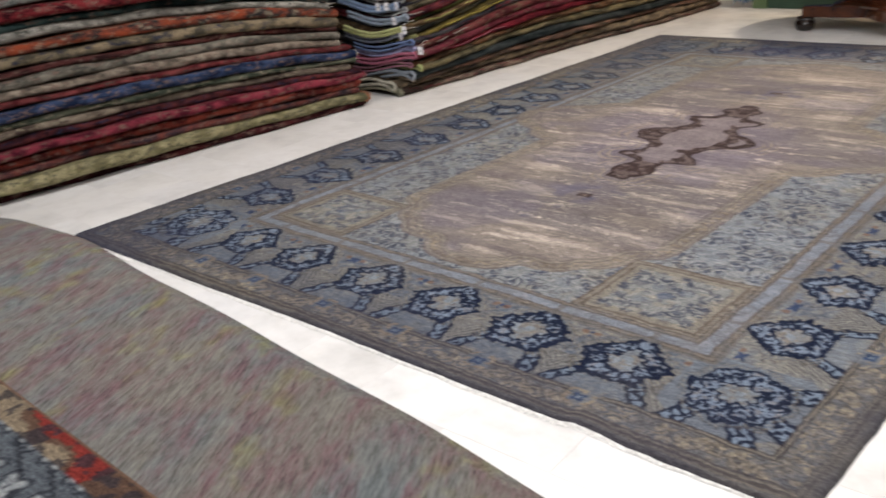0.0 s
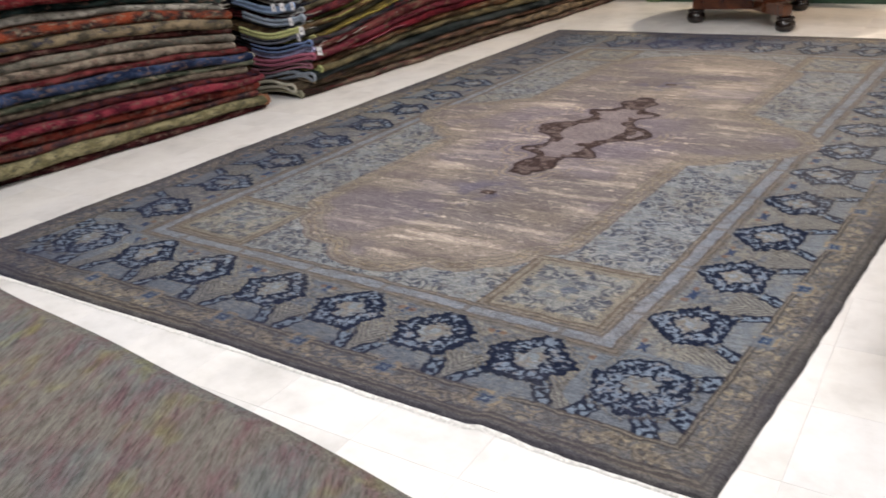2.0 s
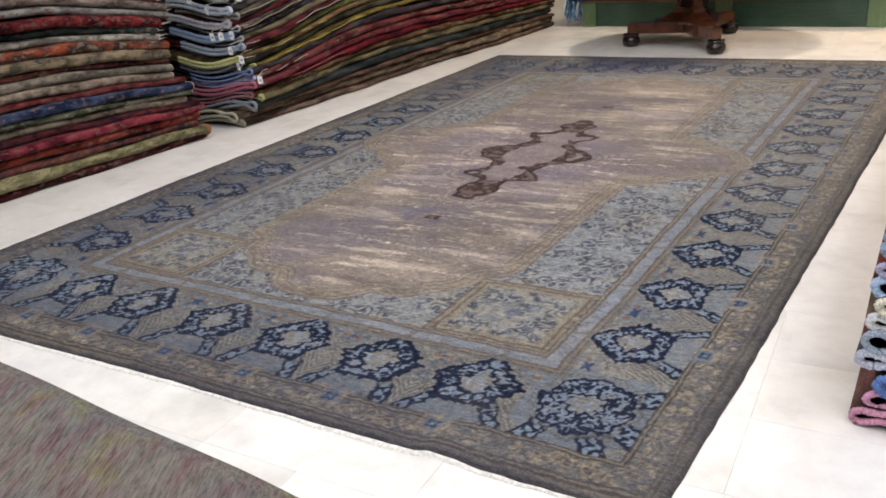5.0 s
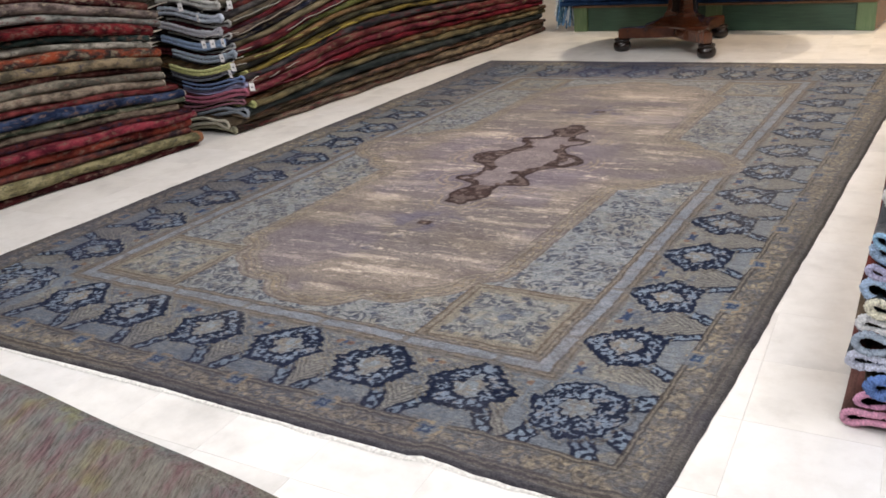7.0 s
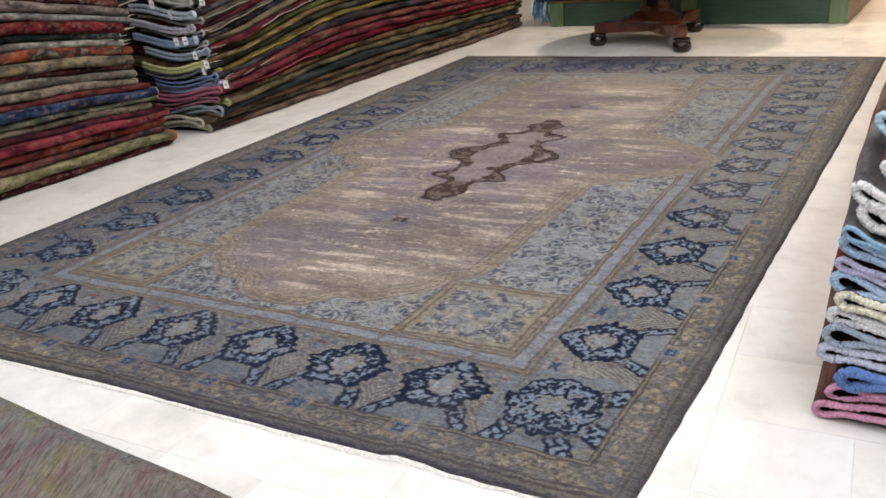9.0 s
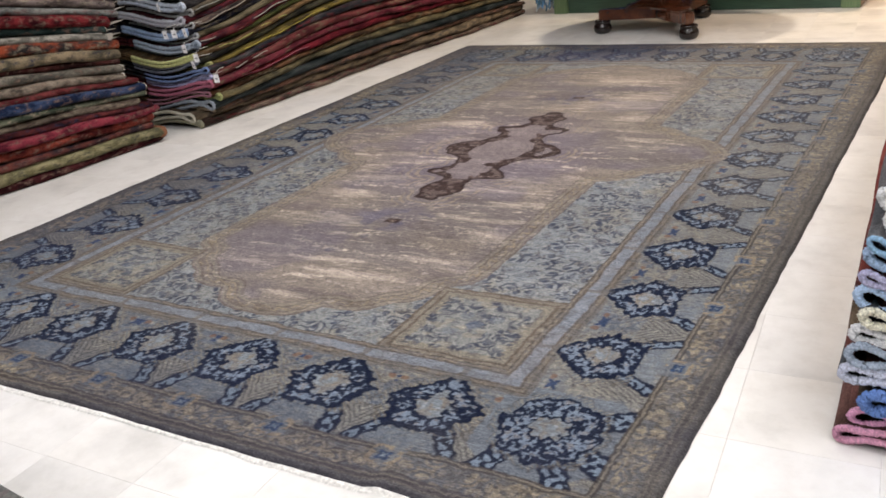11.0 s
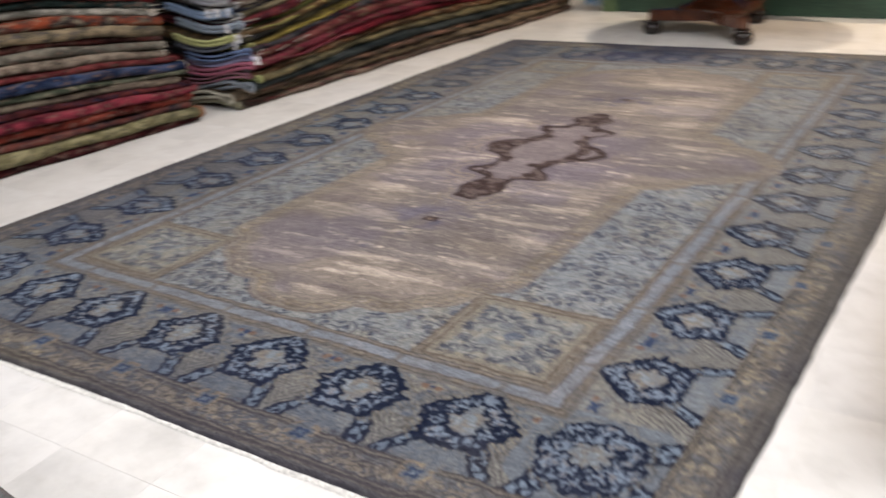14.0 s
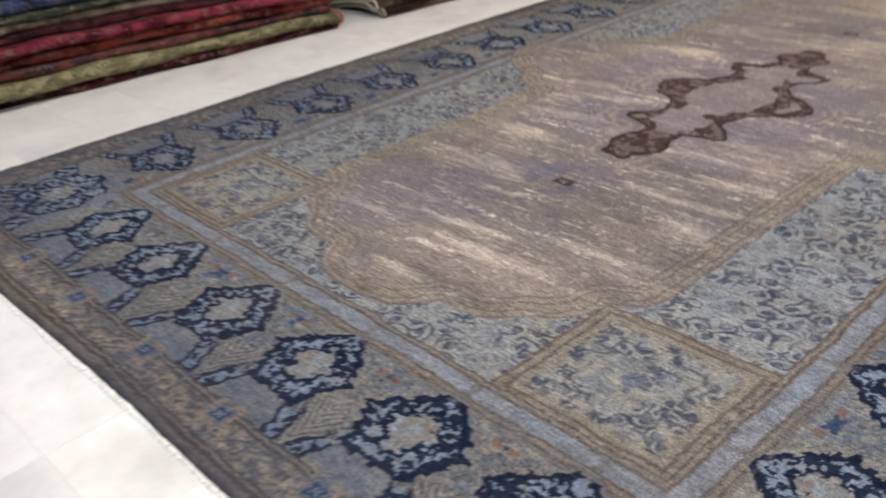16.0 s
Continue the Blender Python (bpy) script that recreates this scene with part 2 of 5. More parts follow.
def poly_distance(px, py, pts):
    """Signed distance to a closed polygon, negative inside."""
    best = np.full(px.shape, 1e9)
    inside = np.zeros(px.shape, bool)
    n = len(pts)
    for i in range(n):
        x0, y0 = pts[i]
        x1, y1 = pts[(i + 1) % n]
        dx, dy = x1 - x0, y1 - y0
        k = np.clip(((px - x0) * dx + (py - y0) * dy) / (dx * dx + dy * dy + 1e-12), 0, 1)
        best = np.minimum(best, (px - x0 - k * dx) ** 2 + (py - y0 - k * dy) ** 2)
        if y0 != y1:
            hit = ((y0 > py) != (y1 > py)) & (px < (x1 - x0) * (py - y0) / (y1 - y0) + x0)
            inside ^= hit
    d = np.sqrt(best)
    return np.where(inside, -d, d)


def seg_distance(x, y, a, b):
    dx, dy = b[0] - a[0], b[1] - a[1]
    k = np.clip(((x - a[0]) * dx + (y - a[1]) * dy) / (dx * dx + dy * dy), 0, 1)
    return np.hypot(x - a[0] - k * dx, y - a[1] - k * dy)


def scalloped(points, bulge, outward=1):
    """Rounds each stretch of an open line into a lobe."""
    out = []
    for (x0, y0), (x1, y1) in zip(points, points[1:]):
        dx, dy = x1 - x0, y1 - y0
        l = math.hypot(dx, dy)
        for k in range(6):
            f = k / 6
            h = math.sin(math.pi * f) * bulge * l * outward
            out.append((x0 + dx * f - dy / l * h, y0 + dy * f + dx / l * h))
    return out + [points[-1]]


def carpet_colours(p, q):
    """Woven colour of the carpet at p across and q along its length."""
    n = p.shape[0]
    col = np.zeros((n, 3))
    p0 = p + 0.008 * (vnoise(p * 14, q * 14, 50) - 0.5) + 0.005 * (vnoise(p * 75, q * 75, 52) - 0.5)
    q0 = q + 0.008 * (vnoise(p * 14, q * 14, 51) - 0.5) + 0.005 * (vnoise(p * 75, q * 75, 53) - 0.5)
    m, k = np.minimum(p0, CW - p0), np.minimum(q0, CL - q0)
    d = np.minimum(m, k)
    fine = fnoise(p * 60, q * 60, 3, 2)
    mid = fnoise(p * 9, q * 9, 4, 3)
    big = fnoise(p * 1.6, q * 1.6, 5, 3)

    NAVY, INDIGO, GROUND, PALE, SKY = map(np.array, ((0.006, 0.009, 0.022), (0.030, 0.038, 0.075), (0.108, 0.120, 0.132), (0.21, 0.235, 0.25), (0.15, 0.185, 0.225)))
    TAN, CREAM, BROWN, RUST = map(np.array, ((0.155, 0.128, 0.094), (0.25, 0.22, 0.165), (0.075, 0.058, 0.045), (0.15, 0.07, 0.035)))

    def lay(mask, c, a=1.0):
        w = np.clip(mask * a, 0, 1)[:, None]
        col[:] = col * (1 - w) + c * w

    def band(lo, hi, x, soft=0.003):
        return sstep(lo - soft, lo + soft, x) * (1 - sstep(hi - soft, hi + soft, x))

    # main border ground, cooler and warmer by patches
    col[:] = GROUND
    lay(sstep(0.42, 0.60, mid), np.array((0.158, 0.145, 0.118)), 0.8)
    lay(sstep(0.55, 0.7, big), SKY * 0.75, 0.5)
    lay((fine > 0.62) * 1.0, CREAM, 0.3)
    lay((fine < 0.38) * 1.0, INDIGO, 0.35)
    lay(sstep(0.52, 0.62, fnoise(p * 22, q * 22, 12, 3)), np.array((0.088, 0.096, 0.110)), 0.55)

    knot = lattice(np.floor(p / 0.0115), np.floor(q / 0.0115), 57) - 0.5
    knot2 = lattice(np.floor(p / 0.017), np.floor(q / 0.014), 58) - 0.5
    lay(sstep(0.22, 0.30, knot), CREAM * 0.9, 0.32)
    lay(sstep(0.20, 0.30, knot2), np.array((0.052, 0.056, 0.072)), 0.38)
    lay((1 - sstep(0.45, 0.60, m)) * sstep(0.35, 0.6, fnoise(p * 5, q * 3, 75, 3)), np.array((0.21, 0.20, 0.17)), 0.35)

    # frame of the main border: along the nearer edge
    along = np.where(k < m, p0, q0)
    onside = k >= m
    tips_near = [0.694, 0.995, 1.327, 1.634, 1.935, 2.234]
    tips_side = [0.72 + 0.3375 * i for i in range(11)]
    near = np.full(n, 9.0)
    for c in tips_near:
        s = along - c
        near = np.where(~onside & (np.abs(s) < np.abs(near)), s, near)
    for c in tips_side:
        s = along - c
        near = np.where(onside & (np.abs(s) < np.abs(near)), s, near)
    dd = d
    jag = (fnoise(p * 48, q * 48, 9, 2) - 0.5) * 2
    lobe = (0.0035 * np.sin(dd * 175 + 0.4 + 1.5 * np.sin(along * 9)) + 0.007 * jag + 0.013 * knot2) * (1 - 0.7 * sstep(0.44, 0.48, dd))
    jag2 = (fnoise(p * 28, q * 28, 10, 2) - 0.5) * 2
    squig = np.sin(p * 150 + 2.4 * np.sin(q * 120)) + np.sin(q * 140 + 2.2 * np.sin(p * 110)) + 1.1 * jag

    def frieze(where, e, wide, line, turn):
        """A thin navy outline, a pale band crossed by short navy strokes and a broken inner line; e grows inwards, turn runs round it."""
        lay((where & (e > wide - 0.004)) * 1.0, np.array((0.140, 0.150, 0.156)))
        lay((where & (e >= wide)) * sstep(0.55, 0.62, 0.5 + knot * 0.5), np.array((0.20, 0.225, 0.245)), 0.6)
        lay((where & (e >= wide)) * sstep(0.45, 0.60, fnoise(p * 50, q * 50, 15, 2)), np.array((0.150, 0.128, 0.100)), 0.6)
        ring_ = where & (e > 0) & (e < wide)
        lay(ring_ * 1.0, np.array((0.140, 0.170, 0.210)), 0.95)
        stroke = 0.55 * np.sin(turn + 2.2 * np.sin(e * 120 + 1.3 * jag) + 2.0 * jag2) + 1.2 * jag + 1.3 * knot + 0.9 * knot2 + 0.5 * np.sin(p * 135 + 2 * np.sin(q * 70)) * np.sin(q * 150 + 2 * np.sin(p * 60))
        lay(ring_ * sstep(-0.10, 0.10, stroke), NAVY, 0.96)
        lay((ring_ & (stroke < -0.3)) * sstep(0.55, 0.7, fnoise(p * 40, q * 40, 46, 2)), np.array((0.17, 0.135, 0.10)), 0.5)
        rim_ = np.minimum(np.abs(e - 0.005), np.abs(e - wide + 0.003) + 0.003 * (jag2 > 0.3)) + 0.0025 * jag + 0.004 * knot
        lay(where * (1 - sstep(line, line + 0.003, rim_)), NAVY, 0.97)
        lay((where & (e < -0.006) & (e > -0.020)) * 1.0, np.where((np.sin((along + dd) * 330) > 0)[:, None], CREAM * 0.72, GROUND * 0.8), 0.55)
        lay((where & (e < -0.020) & (e > -0.025)) * 1.0, BROWN * 0.8, 0.5)

    def curls(mask, cell, seed, colour, amount, wide):
        """Spiral tendrils, one in each cell of a loose grid, drawn by an unsteady hand and worn through in places."""
        wx = m + cell * 0.30 * (vnoise(p / cell * 1.3, q / cell * 1.3, seed + 31) - 0.5) + 0.006 * jag
        wy = k + cell * 0.30 * (vnoise(p / cell * 1.3, q / cell * 1.3, seed + 32) - 0.5) + 0.006 * jag2
        gone = 0.35 + 0.65 * sstep(0.34, 0.52, fnoise(p / cell * 1.1, q / cell * 1.1, seed + 33, 2))
        for ox, oy, sd_ in ((0, 0, seed), (0.5, 0.37, seed + 7)):
            gx, gy = wx / cell + ox, wy / cell + oy
            ix, iy = np.floor(gx), np.floor(gy)
            a0, a1, a2 = lattice(ix, iy, sd_), lattice(ix, iy, sd_ + 1), lattice(ix, iy, sd_ + 2)
            lx, ly = (gx - ix - 0.36 - 0.28 * a0) * cell, (gy - iy - 0.36 - 0.28 * a1) * cell
            hand = np.where(a2 > 0.5, 1.0, -1.0)
            rr, tt = np.hypot(lx * (0.8 + 0.5 * a1), ly), (np.arctan2(ly * hand, lx) / (2 * np.pi) + a0 * 3) % 1
            spiral = np.minimum(np.abs(rr - cell * (0.07 + 0.27 * tt)) + 1e3 * (tt > 0.80), np.abs(rr - cell * (0.36 + 0.18 * tt)) + 1e3 * (tt > 0.42))
            leaf = wide * (0.75 + 0.5 * vnoise(p * 42, q * 42, sd_ + 41))
            lay(mask * gone * (1 - sstep(leaf * 0.6, leaf * 1.3, spiral + wide * 0.5 * jag)), colour, amount)
            lay(mask * gone * (1 - sstep(wide * 1.2, wide * 2.0, np.hypot(rr - cell * 0.05, 0.0))), colour * 1.2, amount)

    half = np.interp(dd, [0.245, 0.29, 0.335, 0.366, 0.44, 0.526], [0.074, 0.086, 0.106, 0.124, 0.064, -0.006])
    e = np.minimum((half - np.abs(near)) * 0.78, dd - 0.247) + lobe
    body = (dd > 0.236) & (dd < 0.512) & (np.abs(near) < 0.16)
    legs = np.minimum(seg_distance(near, dd, (0.076, 0.268), (0.118, 0.168)), seg_distance(near, dd, (-0.076, 0.268), (-0.118, 0.168))) + 0.008 * jag
    hatch = (dd < 0.31) & (dd > 0.165) & (np.abs(near) > 0.058 + (0.27 - dd) * 0.75) & (np.abs(near) < 0.18)
    lay(((dd < 0.275) & (dd > 0.178) & (np.abs(near) < 0.055 + (0.27 - dd) * 0.75)) * 1.0, np.array((0.118, 0.135, 0.152)), 0.55)
    lay(hatch * 1.0, np.array((0.178, 0.168, 0.140)), 0.65)
    lay((hatch & (np.sin((near * np.sign(near) + dd * 0.6) * 390 + 1.5 * jag) > 0.15)) * 1.0, np.array((0.066, 0.062, 0.062)), 0.75)
    inband = (dd > 0.150) & (dd < 0.30)
    lay(inband * (1 - sstep(0.021, 0.025, legs)), NAVY, 0.96)
    lay((inband & (legs < 0.0125) & (squig + 2.0 * knot > -0.6)) * 1.0, SKY * 0.95, 0.9)
    frieze(body, e, 0.054, 0.0065, np.arctan2(dd - 0.365, near) * 17)
    mid_r = np.hypot(near, dd - 0.372)
    lay((body & (e > 0.052) & (mid_r < 0.034) & (jag > 0.0)) * 1.0, np.array((0.165, 0.135, 0.10)), 0.6)
    lay((body & (mid_r < 0.014)) * 1.0, PALE * 0.8)
    # small blue stars in the gaps, inside and outside
    star = np.abs(np.abs(near) - 0.165)
    th_ = np.arctan2(dd - 0.437, star + 1e-6)
    sd = np.hypot(star, dd - 0.437) + 0.007 * np.cos(5 * th_)
    lay(1 - sstep(0.016, 0.022, sd), np.array((0.020, 0.036, 0.080)), 0.9)
    lay((np.hypot(star - 0.034, dd - 0.447) < 0.012) * 1.0, RUST * 0.9, 0.6)
    # corner rosettes with four arms
    cx, cy = m - 0.350, k - 0.366
    r = np.hypot(cx, cy)
    th = np.arctan2(cy, cx)
    cor = (m < 0.53) & (k < 0.53) & (d < 0.500)
    lay((cor & (r < 0.22)) * 1.0, GROUND * 1.12)
    rose = 0.142 + 0.007 * np.cos(8 * th) - r + 0.012 * jag + 0.016 * jag2
    for a, b in (((-0.10, 0.066), (-0.215, 0.112)), ((0.066, -0.10), (0.112, -0.215)), ((-0.10, -0.055), (-0.205, -0.112)), ((-0.055, -0.10), (-0.112, -0.205))):
        arm = seg_distance(cx, cy, a, b) + 0.010 * jag + 0.004 * jag2
        lay(cor * (1 - sstep(0.036, 0.042, arm)), NAVY, 0.96)
        lay((cor & (arm < 0.029)) * sstep(-0.3, 0.2, squig + 0.8 * jag + knot), SKY * 1.05, 0.9)
    frieze(cor & (r < 0.19), rose, 0.092, 0.003, th * 14 + 40 * r)

    # outer guards with curled sprays
    lay(band(0.0, 0.160, d), np.array((0.122, 0.124, 0.124)))
    lay(band(0.06, 0.160, d) * sstep(0.42, 0.6, mid), np.array((0.140, 0.124, 0.098)), 0.5)
    lay(band(0.06, 0.160, d) * sstep(0.55, 0.65, fnoise(p * 35, q * 35, 16, 2)), np.array((0.080, 0.084, 0.092)), 0.45)
    guard_zone = band(0.056, 0.139, d)
    bead = np.abs(np.hypot((((along + 0.010 * jag2) / 0.068) % 1 - 0.5) * 0.068 + 0.006 * jag2, d - 0.098 + 0.006 * jag + 0.012 * np.sin(along * 33)) - 0.020)
    lay(guard_zone * 1.0, np.array((0.082, 0.082, 0.086)), 0.6)
    faint = sstep(0.35, 0.60, fnoise(p * 9, q * 9, 47, 2))
    lay(guard_zone * faint * (1 - sstep(0.004, 0.008, bead + 0.004 * jag)), np.array((0.205, 0.172, 0.122)), 0.55)
    lay(guard_zone * faint * (1 - sstep(0.002, 0.005, np.abs(bead - 0.0095))), BROWN * 0.7, 0.5)
    curls(guard_zone, 0.070, 141, np.array((0.225, 0.188, 0.130)), 0.66, 0.0044)
    lay(guard_zone * sstep(0.18, 0.30, knot), BROWN * 0.6, 0.35)
    for g, w, c in ((0.158, 0.0035, BROWN * 0.55), (0.151, 0.003, TAN * 0.95), (0.1435, 0.0035, BROWN * 0.5)):
        lay(band(g - w, g + w, d + 0.003 * jag, 0.002), c, 0.8)
    sd2 = np.hypot(near, d - 0.134) + 0.005 * np.cos(4 * np.arctan2(d - 0.134, near + 1e-6))
    lay((1 - sstep(0.040, 0.050, sd2 + 0.008 * jag)), GROUND * 1.05, 0.7)
    lay((np.abs(sd2 - 0.036) < 0.007) * (jag > -0.2), np.array((0.22, 0.165, 0.10)), 0.7)
    lay(1 - sstep(0.015, 0.021, sd2), np.array((0.016, 0.036, 0.080)), 0.92)
    lay(1 - sstep(0.004, 0.008, sd2), PALE, 0.7)
    # plain selvedge with dark and tan stripes
    side_ = np.where(onside, 0.5, 1.0)
    lay(1 - sstep(0.050, 0.056, d), np.array((0.100, 0.093, 0.084)))
    lay((1 - sstep(0.045, 0.056, d)) * sstep(0.40, 0.6, fnoise(p * 8, q * 8, 18, 3)), np.array((0.070, 0.066, 0.066)), 0.6)
    for g, w, c in ((0.055, 0.004, BROWN * 0.6), (0.036, 0.005, BROWN * 0.6), (0.046, 0.003, TAN * 0.95), (0.026, 0.003, TAN * 0.8)):
        lay(band(g - w, g + w, d + 0.004 * jag, 0.002) * side_, c, 0.75)
    lay(side_ * (1 - sstep(0.008, 0.018, d + 0.010 * jag2)), np.array((0.055, 0.050, 0.050)), 0.8)

    # inner guard with pale blue bars
    lay(band(0.478, 0.575, d) * np.where(body & (e > -0.01) & (d < 0.494), 0, 1), np.array((0.118, 0.108, 0.096)))
    bars = np.abs(near) > 0.010
    lay(band(0.516, 0.554, d) * np.where(bars | (d > 0.9), 1, 0.2), np.array((0.158, 0.168, 0.184)))
    lay(band(0.516, 0.554, d) * sstep(0.5, 0.65, mid), np.array((0.19, 0.178, 0.178)), 0.4)
    for g, w, c in ((0.494, 0.003, BROWN), (0.503, 0.003, TAN), (0.512, 0.003, BROWN), (0.559, 0.003, BROWN), (0.567, 0.003, TAN * 1.15), (0.575, 0.003, BROWN)):
        lay(band(g - w, g + w, d + 0.003 * jag, 0.002) * np.where(body & (e > -0.008), 0, 1), c, 0.8)

    lay(band(0.478, 0.575, d) * sstep(0.5, 0.62, fnoise(p * 40, q * 40, 19, 2)), np.array((0.10, 0.10, 0.10)), 0.4)

    # scroll panels
    inside = d > 0.577
    ground = np.array((0.205, 0.208, 0.198))
    lay(inside * 1.0, ground)
    lay(inside * sstep(0.48, 0.6, mid), np.array((0.205, 0.19, 0.155)), 0.7)

    lay(inside * sstep(0.5, 0.62, fnoise(p * 30, q * 30, 17, 2)), np.array((0.145, 0.158, 0.170)), 0.45)
    lay(inside * sstep(0.40, 0.62, fnoise(p * 1.7 + 9, q * 1.7, 23, 2)), np.array((0.176, 0.194, 0.212)), 0.35)
    curls(inside * 1.0, 0.074, 111, np.array((0.030, 0.036, 0.056)), 0.78, 0.0040)
    lay(inside * (fine > 0.66), BROWN, 0.3)

    # corner squares
    sq = np.maximum(np.abs(m - 0.762), np.abs(k - 0.762))
    insq = inside & (sq < 0.197)
    lay(insq * 1.0, np.array((0.165, 0.145, 0.115)))
    lay(insq * (sstep(0.50, 0.6, fine)), BROWN * 1.2, 0.4)
    lay((insq & (sq < 0.168)) * 1.0, np.array((0.180, 0.162, 0.128)), 0.6)
    lay((insq & (sq < 0.142 + 0.008 * np.sin((m + k) * 110) * np.cos((m - k) * 110))) * 1.0, np.array((0.185, 0.184, 0.168)))
    ax, ay = np.abs(m - 0.762), np.abs(k - 0.762)
    wavy = 0.118 + 0.018 * np.cos(4 * np.arctan2(ay, ax) * 2) - np.hypot(ax, ay) * 1.0
    curls((insq & (sq < 0.150)) * 1.0, 0.062, 121, np.array((0.036, 0.041, 0.058)), 0.72, 0.0044)
    lay((insq & (sq < 0.15)) * (1 - sstep(0.004, 0.009, np.abs(wavy + 0.012 * jag2))), np.array((0.030, 0.034, 0.052)), 0.6)
    lay((insq & (np.hypot(ax - 0.045, ay - 0.045) < 0.022)) * 1.0, np.array((0.095, 0.112, 0.135)), 0.45)
    lay((insq & (sq < 0.15)) * sstep(0.56, 0.68, fnoise(p * 34, q * 34, 131, 2)), CREAM * 0.95, 0.5)
    lay((insq & (np.hypot(ax, ay) < 0.022)) * 1.0, np.array((0.06, 0.08, 0.12)), 0.6)
    for g in (0.170, 0.192):
        lay(inside * (1 - sstep(0.002, 0.006, np.abs(sq - g))), BROWN, 0.75)

    # field with a lobed outline
    c0, c1 = CW / 2, CL / 2
    shoulder = scalloped([(0.955, 0.955), (1.05, 0.80), (1.24, 0.715), (c0 + 0.02, 0.605)], 0.17, -1)
    side = scalloped([(0.955, 0.955), (0.865, 1.10)], 0.22, 1)
    wing = scalloped([(0.865, 2.0), (0.71, 2.14), (0.49, 2.34), (0.475, c1 + 0.02)], 0.13, 1)
    quarter = [(c0 + 0.6, 0.605), (c0 + 0.6, c1 + 0.6), (0.475, c1 + 0.6)] + wing[::-1] + side[::-1] + shoulder
    fd = poly_distance(m, k, quarter)
    infield = fd < 0
    warm, cool = np.array((0.182, 0.152, 0.126)), np.array((0.136, 0.118, 0.112))
    lay(infield * 1.0, warm)
    lay(infield * sstep(0.42, 0.62, fnoise(p * 2.2, q * 2.6, 21, 3)), cool, 0.8)
    md = np.hypot((p - MX) * 1.25, q - MY)
    lay(infield * (1 - sstep(0.35, 0.80, md + 0.3 * (big - 0.5))), np.array((0.158, 0.131, 0.142)), 0.7)
    # bare, worn-down streaks across the pile
    st = fnoise(p * 3.2 + 3, q * 26, 31, 4)
    pa = fnoise(p * 1.5, q * 1.8 + 7, 33, 2)
    br = fnoise(p * 26, q * 80, 35, 3)
    gr = fnoise(p * 9, q * 34, 37, 3)
    thread = fnoise(p * 7, q * 85, 39, 2)
    wear = sstep(0.44, 0.74, st * 0.50 + pa * 0.40 + 0.04 + 0.34 * (br - 0.5) + 0.22 * (gr - 0.5) + 0.22 * (thread - 0.5))
    wear = wear * sstep(0.32, 0.62, pa + 0.25 * (st - 0.5)) * sstep(0.06, 0.14, -fd)
    BARE = np.array((0.36, 0.305, 0.245))
    lay(infield * wear, BARE, 0.34)
    # the barest patches: middle across and along, half length and half width
    for wx_, wy_, lx, ly in ((1.25, 1.365, 0.21, 0.060), (1.95, 1.37, 0.15, 0.085), (1.84, 1.50, 0.22, 0.030), (1.11, 1.63, 0.16, 0.055), (1.62, 0.94, 0.19, 0.045), (1.46, 1.03, 0.14, 0.022),
                             (1.49, 0.755, 0.09, 0.028), (1.16, 0.93, 0.12, 0.024), (1.12, 1.85, 0.15, 0.050), (1.68, 1.79, 0.14, 0.045), (1.86, 1.93, 0.20, 0.090), (1.81, 1.12, 0.20, 0.020),
                             (1.80, 3.30, 0.26, 0.17), (1.50, 3.78, 0.36, 0.13), (1.03, 2.20, 0.13, 0.045), (1.16, 2.08, 0.13, 0.045), (1.05, 2.75, 0.14, 0.07), (1.95, 2.95, 0.18, 0.08), (1.88, 1.68, 0.16, 0.04)):
        g_ = np.exp(-((p - wx_) / lx) ** 2 - ((q - wy_ - 0.12 * (p - wx_)) / ly) ** 2)
        lay(infield * sstep(0.16, 1.15, g_ + 0.45 * (br - 0.5) + 0.75 * (gr - 0.5) + 0.65 * (thread - 0.5) + 0.3 * knot), BARE * 1.1, 0.74)
    dirt = sstep(0.56, 0.72, fnoise(p * 3, q * 9, 41, 3))
    lay(infield * dirt, np.array((0.110, 0.092, 0.090)), 0.6)
    lay(infield * sstep(0.50, 0.66, fnoise(p * 4 + 2, q * 5, 43, 3)), np.array((0.128, 0.112, 0.136)), 0.4)
    # band inside the outline
    lay(infield * band(0.0, 0.085, -fd), np.array((0.172, 0.150, 0.122)), 0.4)
    lay(infield * band(0.024, 0.062, -fd) * sstep(0.5, 0.62, fnoise(p * 40, q * 40, 44, 2)), np.array((0.120, 0.098, 0.076)), 0.5)
    zig = np.abs(-fd - 0.043 + 0.012 * np.sin((p + q) * 105 + jag))
    lay(infield * (1 - sstep(0.003, 0.007, zig)), np.array((0.240, 0.190, 0.115)), 0.45)
    for g, c, w in ((0.004, BROWN, 0.0035), (0.018, CREAM * 0.78, 0.0045), (0.068, CREAM * 0.78, 0.0045), (0.082, BROWN, 0.003), (0.026, BROWN, 0.003), (0.060, BROWN, 0.003)):
        lay(infield * (1 - sstep(w * 0.5, w * 1.4, np.abs(-fd - g + 0.004 * jag))), c, 0.5)

    # medallion: a dark lobed ring
    dq, dp = q - MY, p - MX
    outline = [(-0.3, 0.705), (0.048, 0.705), (0.052, 0.62), (0.10, 0.575), (0.062, 0.48), (0.075, 0.405), (0.178, 0.395), (0.182, 0.335), (0.112, 0.275),
               (0.118, 0.20), (0.155, 0.13), (0.282, 0.068), (0.292, -0.3), (-0.3, -0.3)]
